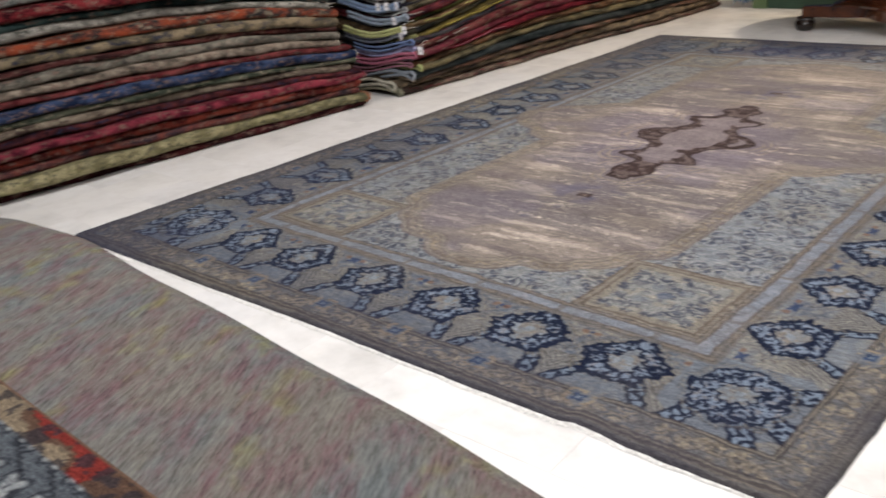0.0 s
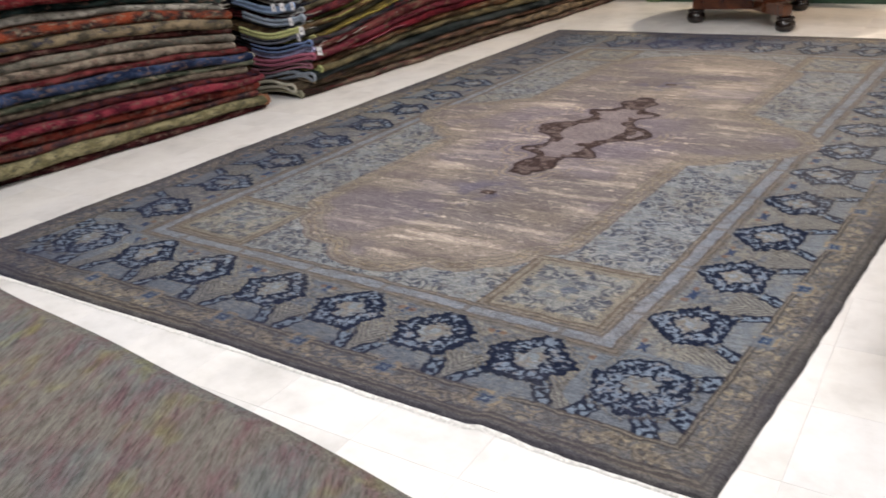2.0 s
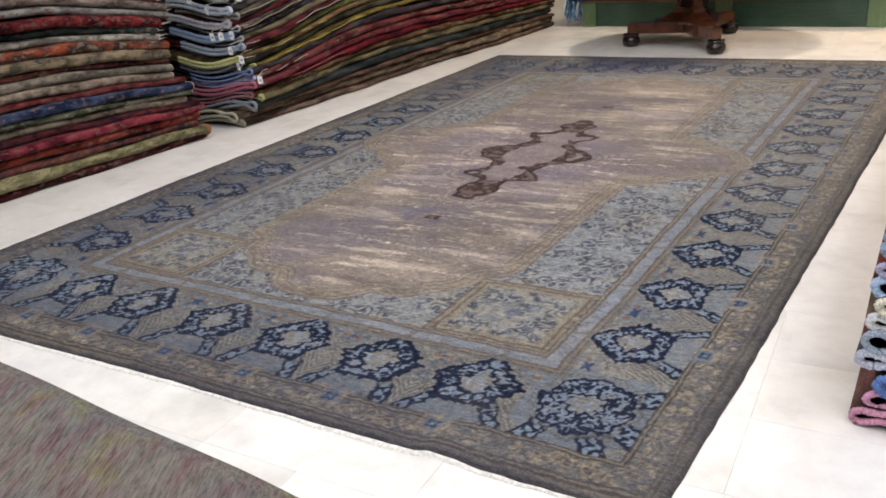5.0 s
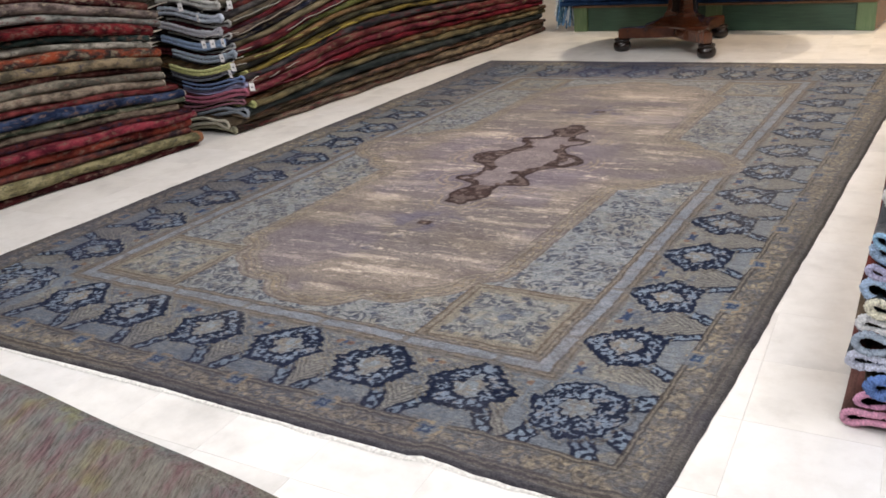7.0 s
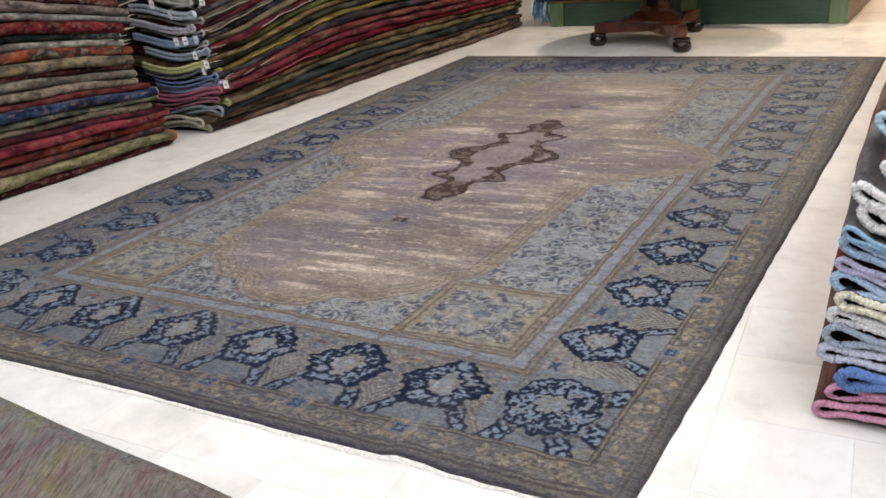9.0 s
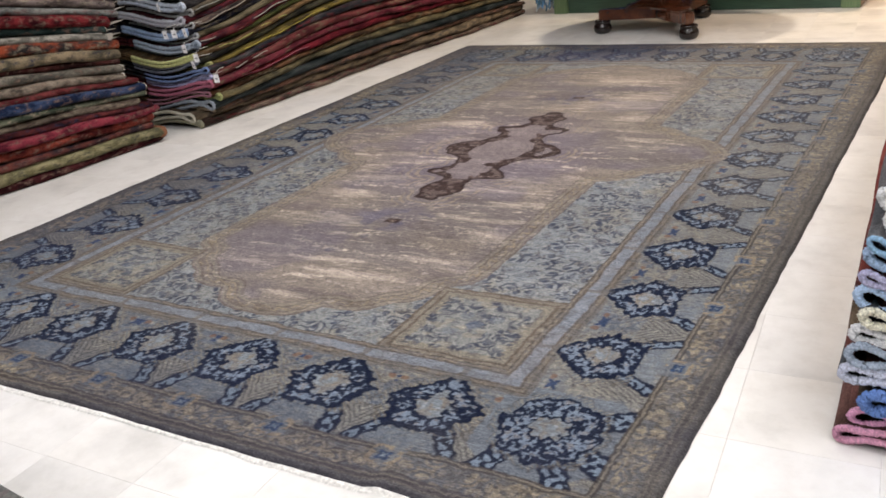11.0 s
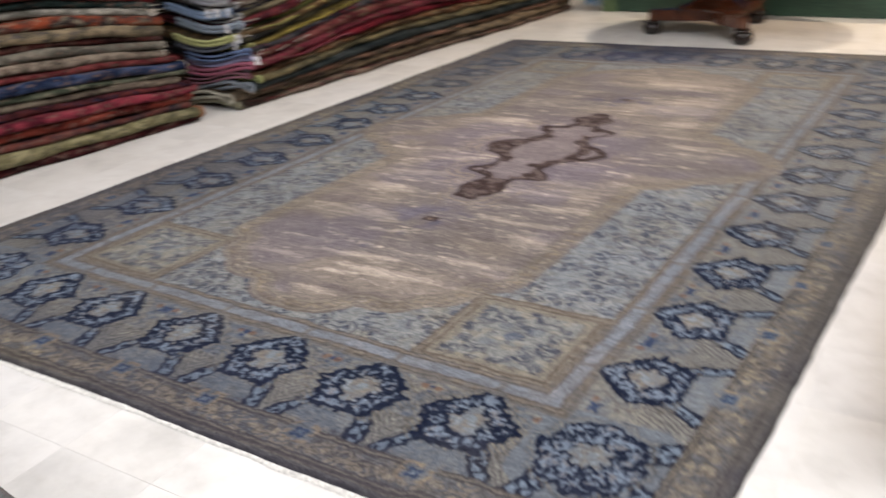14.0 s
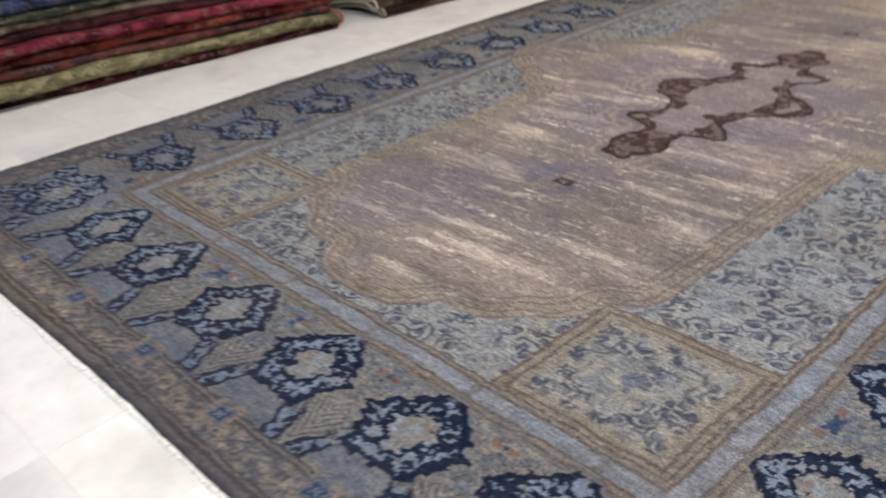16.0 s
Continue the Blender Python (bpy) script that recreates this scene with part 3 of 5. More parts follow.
    for _ in range(2):
        outline = [((a[0] * (1 - f) + b[0] * f), (a[1] * (1 - f) + b[1] * f)) for a, b in zip(outline, outline[1:] + outline[:1]) for f in (0.25, 0.75)]
    e = poly_distance(np.abs(dp), np.abs(dq), outline) + 0.030 * (fnoise(p * 22, q * 22, 61, 2) - 0.5)
    oval = np.hypot(dp / 0.135, dq / 0.19) - 1
    halo = (e > 0.02) & (e < 0.11) & (np.abs(dq) < 0.78)
    lay(halo * (np.sin(e * 170 + 3 * mid) > 0.2) * sstep(0.46, 0.6, fnoise(p * 7, q * 7, 62, 2)), np.array((0.27, 0.215, 0.15)), 0.5)
    lay((e < 0) * 1.0, np.array((0.165, 0.136, 0.132)), 0.85)
    thick = 0.044 + 0.11 * (fnoise(p * 8, q * 8, 64, 2) - 0.5)
    ends = np.abs(dq) > 0.43
    window = (np.abs(dp) < 0.075 + 0.05 * jag2) & (np.abs(dq) > 0.23) & (np.abs(dq) < 0.40 + 0.04 * jag) & (e < -0.035)
    ring = (e < 0) & (ends | (e > -thick) | ((oval < 0.34 + 0.35 * jag2) & (np.abs(dp) > 0.07))) & (oval > -0.02 + 0.10 * jag2) & ~window
    lay(ring * 1.0, np.array((0.032, 0.019, 0.016)), 0.94)
    lay(ring * sstep(0.47, 0.60, fnoise(p * 34, q * 34, 63, 2) + 0.12 * knot), np.array((0.125, 0.094, 0.084)), 0.7)
    lay(1 - sstep(0.004, 0.010, np.abs(e + 0.004)), np.array((0.024, 0.014, 0.013)), 0.85)
    for sy_ in (1.42, 3.33):
        hz = np.hypot((p - 1.46) / 0.22, (q - sy_) / 0.14)
        lay(infield * (1 - sstep(0.4, 1.1, hz + 0.8 * (mid - 0.5))) * sstep(0.45, 0.6, fnoise(p * 16, q * 16, 65, 2)), np.array((0.10, 0.095, 0.135)), 0.6)
    for sx_, sy_, hw, hh in ((1.468, 1.40, 0.030, 0.022), (1.46, 3.35, 0.030, 0.022)):
        w = np.maximum(np.abs(p - sx_) / hw, np.abs(q - sy_) / hh)
        lay(1 - sstep(0.8, 1.15, w), np.array((0.035, 0.02, 0.016)), 0.9)
        lay(1 - sstep(0.3, 0.6, w), np.array((0.14, 0.10, 0.08)), 0.8)
    for sx_, sy_ in ((1.45, 1.24), (1.40, 1.10), (1.47, 3.5)):
        lay(1 - sstep(0.010, 0.026, np.hypot(p - sx_, q - sy_)), INDIGO, 0.55)

    thr = fnoise(p * 24, q * 95, 87, 2)
    weft = fnoise(p * 1.2 + 11, q * 13, 89, 2)
    col *= np.where(infield, (0.85 + 0.30 * thr) * (0.84 + 0.32 * weft), 0.88 + 0.24 * thr)[:, None]
    spk = fnoise(p * 70, q * 110, 88, 1)
    lay(infield * (spk > 0.90), np.array((0.40, 0.35, 0.30)), 0.35)
    lay(infield * (spk < 0.10), np.array((0.06, 0.05, 0.05)), 0.3)

    # overall: greyer towards the far right, with tan patches and dark blue stains
    lay(sstep(2.2, 4.2, q + 0.5 * (p - 1.5) + 1.2 * (big - 0.5)), np.array((0.142, 0.136, 0.126)), 0.20)
    lay(sstep(4.28, 4.5, q) * np.exp(-((p - 1.0) / 0.75) ** 2) * sstep(0.30, 0.55, fnoise(p * 3, q * 3, 83, 2)), np.array((0.030, 0.034, 0.075)), 0.55)
    lay(sstep(0.52, 0.75, fnoise(p * 1.1 + 5, q * 1.1, 71, 3)), np.array((0.17, 0.15, 0.12)), 0.16)
    spill = np.exp(-((CW - p - 0.08) / 0.15) ** 2) * sstep(0.40, 0.58, fnoise(p * 3, q * 1.6 + 2, 73, 3)) * (1 - sstep(1.6, 2.6, q)) * sstep(0.22, 0.50, q)
    lay(spill * sstep(0.40, 0.60, fnoise(p * 9, q * 6, 79, 3)), np.array((0.024, 0.026, 0.056)), 0.5)
    # darker blue in patches towards the near end, then along the left side
    near_dark = (1 - sstep(0.10, 0.44, q + 0.16 * (mid - 0.5))) * sstep(0.34, 0.58, fnoise(p * 2.2 + 4, q * 3.5, 77, 3))
    lay(near_dark, np.array((0.038, 0.039, 0.058)), 0.34)
    lay((1 - sstep(0.30, 0.55, m)) * (1 - sstep(1.2, 2.2, p)) * sstep(0.42, 0.60, fnoise(p * 4 + 7, q * 2.4, 85, 3)), np.array((0.034, 0.038, 0.066)), 0.32)
    col *= (1.0 * (0.86 + 0.28 * fnoise(p * 0.9, q * 5, 81, 3)))[:, None] * np.array((0.985, 1.0, 1.05))
    return col


def big_carpet():
    us = np.linspace(0, CW, 790)
    vs = np.concatenate([np.arange(0, 1.1, 0.0036), np.arange(1.1, 2.4, 0.005), np.arange(2.4, CL - 0.001, 0.0075), [CL]])
    nu, nv = len(us), len(vs)
    P, Q = np.meshgrid(us, vs)
    p, q = P.ravel(), Q.ravel()
    u, v = p / CW, q / CL
    marks_p, marks_q = [0, GUARD, CW - GUARD, CW], [0, GUARD, CL - GUARD, CL]
    x = np.interp(p, marks_p, ACROSS_NEAR) * (1 - v) + np.interp(p, marks_p, ACROSS_FAR) * v
    y = np.interp(q, marks_q, ALONG_LEFT) * (1 - u) + np.interp(q, marks_q, ALONG_RIGHT) * u
    xy = np.column_stack([x, y])
    # uneven edges, with a small step where the near end was rewoven
    wob = 0.007 * (vnoise(p * 3, q * 3, 91) - 0.5) + 0.004 * (vnoise(p * 17, q * 17, 92) - 0.5)
    xy[:, 0] += wob * 1.2
    xy[:, 1] += wob + 0.016 * sstep(2.24, 2.28, p) * (1 - sstep(0.0, 0.5, q))
    xy[:, 1] += 0.018 * sstep(0.4, 1.4, p) * (1 - sstep(2.22, 2.45, p)) * (1 - sstep(0.0, 0.13, q))
    edge = np.minimum(np.minimum(p, CW - p), np.minimum(q, CL - q))
    z = 0.012 * sstep(-0.002, 0.012, edge) + 0.003 * (fnoise(p * 2, q * 2, 95, 2) - 0.5) + 0.0016 * (vnoise(p * 55, q * 55, 96) - 0.5)
    z = np.maximum(z, 0.001)
    co = np.column_stack([xy, z])
    idx = np.arange(nu * nv).reshape(nv, nu)
    quads = np.column_stack([idx[:-1, :-1].ravel(), idx[:-1, 1:].ravel(), idx[1:, 1:].ravel(), idx[1:, :-1].ravel()])
    me = bpy.data.meshes.new("carpet")
    me.vertices.add(nu * nv)
    me.vertices.foreach_set("co", co.ravel().astype(np.float32))
    me.loops.add(quads.size)
    me.loops.foreach_set("vertex_index", quads.ravel().astype(np.int32))
    me.polygons.add(len(quads))
    me.polygons.foreach_set("loop_start", (np.arange(len(quads)) * 4).astype(np.int32))
    me.polygons.foreach_set("use_smooth", np.ones(len(quads), bool))
    me.update(calc_edges=True)
    at = me.attributes.new("weave", "FLOAT_COLOR", "POINT")
    rgba = np.ones((nu * nv, 4), np.float32)
    rgba[:, :3] = carpet_colours(p, q)
    at.data.foreach_set("color", rgba.ravel())
    me.materials.append(knotted())
    ob = tagged(new("carpet", me), "large worn blue and grey oriental carpet with a brown medallion", "carpet")
    # cotton fringe along both short ends
    rnd = random.Random(4)
    for sign in (-1, 1):
        verts, faces = [], []
        row = co.reshape(nv, nu, 3)[0 if sign < 0 else -1]
        for i in range(1700):
            f = i / 1699 * (nu - 1)
            b0 = row[int(f)] * (1 - f % 1) + row[min(int(f) + 1, nu - 1)] * (f % 1)
            l = rnd.uniform(0.009, 0.013) * (0.85 + 0.3 * math.sin(i * 0.011 + 0.6 * math.sin(i * 0.05)))
            w, s = rnd.uniform(0.0012, 0.0022), rnd.uniform(-0.003, 0.003)
            k = len(verts)
            verts += [(b0[0] - w, b0[1] - sign * 0.004, 0.004), (b0[0] + w, b0[1] - sign * 0.004, 0.004),
                      (b0[0] + s + w, b0[1] + sign * l, 0.0008), (b0[0] + s - w, b0[1] + sign * l, 0.0008),
                      (b0[0] + s * 0.5, b0[1] + sign * l * 0.5, 0.0035)]
            faces += [(k, k + 1, k + 4), (k + 1, k + 2, k + 4), (k + 2, k + 3, k + 4), (k + 3, k, k + 4)]
        tagged(part("fringe", mesh_from("fringe", verts, faces, FRINGE), ob, "short cream cotton fringe"), kind="stuff")
    return ob


big_carpet()

# ---------------------------------------------------------------- folded rugs


def fold_line(depth, h, loop, pinch, sheet=0.36, n=20):
    """Centre line of a sheet folded once, in (s, z): fold at s = 0, open ends at s = depth, filling heights 0 to h."""
    th = h * sheet
    r = (h - th) / 2
    rl = r * loop
    zc = h / 2
    low, high = [], []
    for i in range(n + 1):
        f = 1 - (1 - i / n) ** 2
        s = depth + (rl * 1.2 - depth) * f
        k = math.exp(-(s / (rl * 3.2)) ** 2) if loop > 1 else 0
        squeeze = 1 - pinch * math.exp(-((s - rl * 4) / (rl * 2.2)) ** 2)
        low.append((s, zc - r * squeeze * (1 + (loop - 1) * k)))
        high.append((s, zc + r * squeeze * (1 + (loop - 1) * k)))
    arc = []
    top = low[-1][1]
    ra = zc - top
    for i in range(1, 8):
        a = math.pi * i / 8
        arc.append((rl * 1.2 - math.sin(a) * rl * 1.2, zc - math.cos(a) * ra))
    return low + arc + high[::-1], th


def folded_rug(label, category, material, edge_mat, depth, y0, y1, base, h, loop=1.0, pinch=0.0, flip=1, x_of=None, z_of=None, seed=0,
               group="", edge_r=1.0, shag=0.25, steps=26, ends=(True, True), sheet=0.36, sway=0.0, fuzz=0.0, skew=0.0, droop=0.0, ripple=1.0):
    """A rug folded over, its fold at x_of(y), running from y0 to y1. flip 1: fold towards +x; -1: towards -x."""
    rnd = random.Random(seed)
    line, th = fold_line(depth, h, loop, pinch, sheet)
    m = len(line)
    ph = [rnd.uniform(0, 6.3) for _ in range(4)]
    nor = []
    for i in range(m):
        a, b = line[max(i - 1, 0)], line[min(i + 1, m - 1)]
        dx, dz = b[0] - a[0], b[1] - a[1]
        l = math.hypot(dx, dz) or 1
        nor.append((-dz / l, dx / l))
    outer = [(s + nx * -th / 2, z + nz * -th / 2) for (s, z), (nx, nz) in zip(line, nor)]
    innr = [(s + nx * th / 2, z + nz * th / 2) for (s, z), (nx, nz) in zip(line, nor)]
    ring = outer + innr[::-1]
    w = len(ring)
    verts, faces = [], []

    def place(s, z, y):
        near_end = math.exp(-max(0.0, abs(y - y0)) / 0.8)
        bulge = ripple * 0.010 * math.sin(y * 3.1 + ph[0]) + ripple * 0.006 * math.sin(y * 9.7 + ph[1])
        lift = (0.10 * math.sin(y * 2.3 + ph[2]) + 0.07 * math.sin(y * 7.9 + ph[3])) * h * (z / h) + 0.004 * math.sin(y * 13 + ph[1] * 2)
        x = (x_of(y) if x_of else 0) - flip * (s + bulge)
        lift -= droop * 0.22 * (1 - math.exp(-s / 0.22)) * near_end
        lift += sway * (math.sin(s * 7.5 + base * 5) - math.sin(base * 5)) * near_end
        return (x, y + skew * s * near_end, base + z + lift + (z_of(y, base) if z_of else 0))

    for j in range(steps + 1):
        y = y0 + (y1 - y0) * j / steps
        for s, z in ring:
            verts.append(place(s, z, y))
    for j in range(steps):
        for i in range(w):
            l = (i + 1) % w
            f = (j * w + i, (j + 1) * w + i, (j + 1) * w + l, j * w + l)
            faces.append(f if flip > 0 else f[::-1])
    for j, rev in ((0, False), (steps, True)):
        for i in range(m - 1):
            a, b, c, d = j * w + i, j * w + i + 1, j * w + (w - 2 - i), j * w + (w - 1 - i)
            f = (a, b, c, d)
            faces.append(f if (rev == (flip > 0)) else f[::-1])
    ob = new("folded_rug", mesh_from("folded_rug", verts, faces, material, True))
    tagged(ob, label, category, group)
    for on, y in zip(ends, (y0, y1)):
        if not on:
            continue
        pts = []
        for i in range(m - 1):
            for f in ((0.0, 0.17, 0.34, 0.5, 0.67, 0.84) if fuzz else (0.0, 0.34, 0.67)):
                s = line[i][0] * (1 - f) + line[i + 1][0] * f
                z = line[i][1] * (1 - f) + line[i + 1][1] * f
                if s < 0.55:
                    p = place(s, z, y)
                    jit = 0.25 if fuzz else 1.0
                    pts.append((p[0], p[1] + jit * rnd.uniform(-0.003, 0.003), p[2] + jit * rnd.uniform(-0.08, 0.08) * th))
        if len(pts) > 2:
            v, f = tube(pts, th * 0.52 * edge_r, 8, shag, rnd, fuzz)
            part("binding", mesh_from("binding", v, f, edge_mat, True), ob, "overcast edge")
    return ob


def tri(c, s=0.5):
    """Darker, plain and lighter tone of a dyed wool."""
    return tuple(x * s for x in c), c, tuple(min(1, x * 1.55 + 0.015) for x in c)


def duo(a, b, motif=9.0, stretch=(1, 1, 1), contrast=1.0, name="dyed_wool", accent=None, tone=1.0):
    a, b = tuple(x * 0.5 * tone for x in a), tuple(x * 0.72 * tone for x in b)
    mixc = tuple((x + y) / 2 for x, y in zip(a, b))
    return wool(name, a, mixc, b, motif, stretch, contrast=contrast, accent=accent)


MAROON, CRIMSON, RUSTY = (0.055, 0.010, 0.014), (0.20, 0.018, 0.035), (0.16, 0.028, 0.024)
OLIVE, SAND, TAUPE = (0.24, 0.215, 0.10), (0.27, 0.225, 0.165), (0.135, 0.115, 0.09)
NAVYW, SLATE, TEAL = (0.022, 0.036, 0.085), (0.085, 0.09, 0.10), (0.03, 0.06, 0.058)
ORANGE, GOLD, GREYW = (0.33, 0.055, 0.022), (0.24, 0.165, 0.025), (0.30, 0.30, 0.27)

# long pile beside the carpet: (thickness, dark tone, light tone, words)
PILE_A = [
    (0.040, (0.022, 0.006, 0.008), (0.06, 0.014, 0.016), "dark maroon"),
    (0.062, (0.22, 0.20, 0.105), (0.33, 0.295, 0.17), "pale olive"),
    (0.042, (0.05, 0.035, 0.045), (0.16, 0.05, 0.04), "brown and slate"),
    (0.050, (0.08, 0.014, 0.014), (0.24, 0.05, 0.035), "rust red"),
    (0.042, (0.10, 0.014, 0.026), (0.25, 0.04, 0.06), "crimson"),
    (0.034, (0.03, 0.010, 0.014), (0.12, 0.03, 0.03), "dark red"),
    (0.040, (0.09, 0.06, 0.05), (0.26, 0.21, 0.16), "brown and beige"),
    (0.034, (0.05, 0.065, 0.045), (0.13, 0.14, 0.10), "grey green"),
    (0.050, (0.016, 0.026, 0.065), (0.05, 0.075, 0.15), "navy blue"),
    (0.030, (0.10, 0.016, 0.02), (0.20, 0.05, 0.05), "dark red"),
    (0.046, (0.12, 0.10, 0.08), (0.34, 0.28, 0.22), "beige and rose"),
    (0.050, (0.10, 0.095, 0.08), (0.24, 0.22, 0.18), "grey beige"),
    (0.032, (0.05, 0.02, 0.02), (0.15, 0.05, 0.045), "brown red"),
    (0.056, (0.12, 0.105, 0.075), (0.32, 0.25, 0.16), "sand coloured"),
    (0.052, (0.05, 0.045, 0.045), (0.34, 0.075, 0.035), "orange and slate"),
    (0.046, (0.19, 0.185, 0.16), (0.37, 0.35, 0.31), "pale grey"),
    (0.036, (0.018, 0.035, 0.036), (0.05, 0.08, 0.075), "dark teal"),
    (0.062, (0.05, 0.008, 0.012), (0.20, 0.025, 0.03), "deep red"),
    (0.046, (0.14, 0.145, 0.14), (0.30, 0.30, 0.28), "silver grey"),
    (0.050, (0.09, 0.07, 0.065), (0.24, 0.19, 0.18), "mauve grey"),
    (0.048, (0.05, 0.012, 0.018), (0.14, 0.05, 0.04), "wine red"),
    (0.050, (0.08, 0.08, 0.07), (0.22, 0.20, 0.16), "taupe"),
    (0.050, (0.03, 0.02, 0.02), (0.16, 0.03, 0.03), "dark wine red"),
    (0.050, (0.09, 0.09, 0.08), (0.26, 0.24, 0.2), "grey"),
]
RUSTEND = plain("rust_brown_end", (0.20, 0.085, 0.04), 0.95, scale=150, amount=0.35, relief=0.6)
CREAMY = plain("cream_binding", (0.44, 0.39, 0.31), 0.95, scale=150, amount=0.35, relief=0.6)
z = 0.002
rnd = random.Random(11)
for i, (h, a, b, words) in enumerate(PILE_A):
    mat = duo(a, b, rnd.uniform(16, 26), (1.0, 0.5, 1.0), 1.6, "wool_" + words.replace(" ", "_"),
              rnd.choice([(0.02, 0.025, 0.05), (0.22, 0.19, 0.14), (0.10, 0.02, 0.02), (0.05, 0.05, 0.04), (0.15, 0.10, 0.08), (0.26, 0.22, 0.17)]), 1.05)
    shift = (0.02, -0.02, 0.0, 0.0, -0.03, 0.0, 0.02, 0.01, -0.01, 0.02, 0.05, 0.06, 0.07, 0.06, 0.06, 0.09, 0.09, 0.06, 0.09, 0.09, 0.09, 0.09, 0.09, 0.09)[i]
    end = 2.13 - (0.0, 0.0, 0.05, 0.04, -0.01, 0.02, 0.09, 0.03, 0.02, 0.05, 0.10, 0.08, 0.08, 0.07, 0.05, 0.10, 0.10, 0.07)[i % 18] - 0.002 * i

    def x_of(y, k=shift):
        return -0.745 + 0.073 * y - k - 0.012 * math.sin(y * 1.7 + k * 60)

    def z_of(y, b):
        return -0.10 * b * math.exp(-((y - 2.2) / 0.5) ** 2) + 0.05 * b * math.sin(y * 1.5 + 0.6)

    folded_rug("folded %s wool rug in a tall pile" % words, "rug", mat, RUSTEND if i == 1 else CREAMY if i in (7, 8, 10, 11, 16) else mat, 0.75, -1.6, end, z, h * 0.97,
               1.0, 0.0, 1, x_of, z_of, 100 + i, "pile of folded rugs along the wall", 1.5 if i == 1 else 0.9, 0.15, 40, (False, True))
    z += h

# second pile: light overcast ends face the room, long sides follow the carpet
PILE_C = [
    (0.040, (0.05, 0.040, 0.034), (0.15, 0.115, 0.09), (0.20, 0.19, 0.13), "dark brown"),
    (0.055, (0.09, 0.07, 0.05), (0.24, 0.185, 0.125), (0.46, 0.43, 0.34), "tan brown"),
    (0.034, (0.08, 0.065, 0.045), (0.20, 0.11, 0.08), (0.24, 0.18, 0.12), "brown red"),
    (0.050, (0.014, 0.022, 0.024), (0.05, 0.06, 0.06), (0.33, 0.37, 0.42), "dark slate"),
    (0.038, (0.06, 0.055, 0.035), (0.17, 0.14, 0.075), (0.27, 0.29, 0.12), "olive brown"),
    (0.038, (0.05, 0.03, 0.018), (0.17, 0.085, 0.045), (0.35, 0.16, 0.20), "dark brown"),
    (0.034, (0.08, 0.010, 0.018), (0.24, 0.025, 0.04), (0.30, 0.27, 0.30), "wine red"),
    (0.046, (0.095, 0.014, 0.026), (0.22, 0.045, 0.065), (0.52, 0.16, 0.24), "crimson"),
    (0.046, (0.10, 0.02, 0.026), (0.23, 0.065, 0.065), (0.30, 0.30, 0.46), "rust red"),
    (0.042, (0.022, 0.025, 0.035), (0.09, 0.085, 0.09), (0.20, 0.28, 0.50), "slate grey"),
    (0.030, (0.10, 0.078, 0.022), (0.26, 0.20, 0.055), (0.40, 0.39, 0.16), "mustard yellow"),
    (0.040, (0.03, 0.03, 0.025), (0.10, 0.095, 0.06), (0.22, 0.24, 0.30), "dark olive"),
    (0.036, (0.10, 0.06, 0.03), (0.24, 0.15, 0.075), (0.42, 0.43, 0.19), "ochre"),
    (0.034, (0.05, 0.07, 0.02), (0.16, 0.17, 0.06), (0.14, 0.16, 0.20), "moss green"),
    (0.044, (0.08, 0.014, 0.022), (0.21, 0.045, 0.05), (0.34, 0.40, 0.48), "maroon"),
    (0.036, (0.10, 0.09, 0.055), (0.24, 0.20, 0.13), (0.48, 0.50, 0.52), "khaki"),
    (0.046, (0.02, 0.026, 0.055), (0.08, 0.08, 0.11), (0.22, 0.30, 0.44), "navy"),
    (0.038, (0.06, 0.045, 0.04), (0.18, 0.13, 0.11), (0.48, 0.48, 0.48), "mauve brown"),
    (0.044, (0.06, 0.012, 0.018), (0.20, 0.035, 0.045), (0.38, 0.38, 0.42), "red"),
    (0.044, (0.05, 0.045, 0.035), (0.17, 0.14, 0.1), (0.42, 0.42, 0.40), "brown"),
    (0.046, (0.03, 0.03, 0.035), (0.12, 0.11, 0.11), (0.36, 0.40, 0.46), "charcoal"),
    (0.046, (0.09, 0.02, 0.022), (0.22, 0.06, 0.05), (0.40, 0.40, 0.42), "rust red"),
    (0.046, (0.06, 0.06, 0.05), (0.20, 0.18, 0.14), (0.44, 0.44, 0.42), "grey brown"),
]
z = 0.002
rnd = random.Random(12)
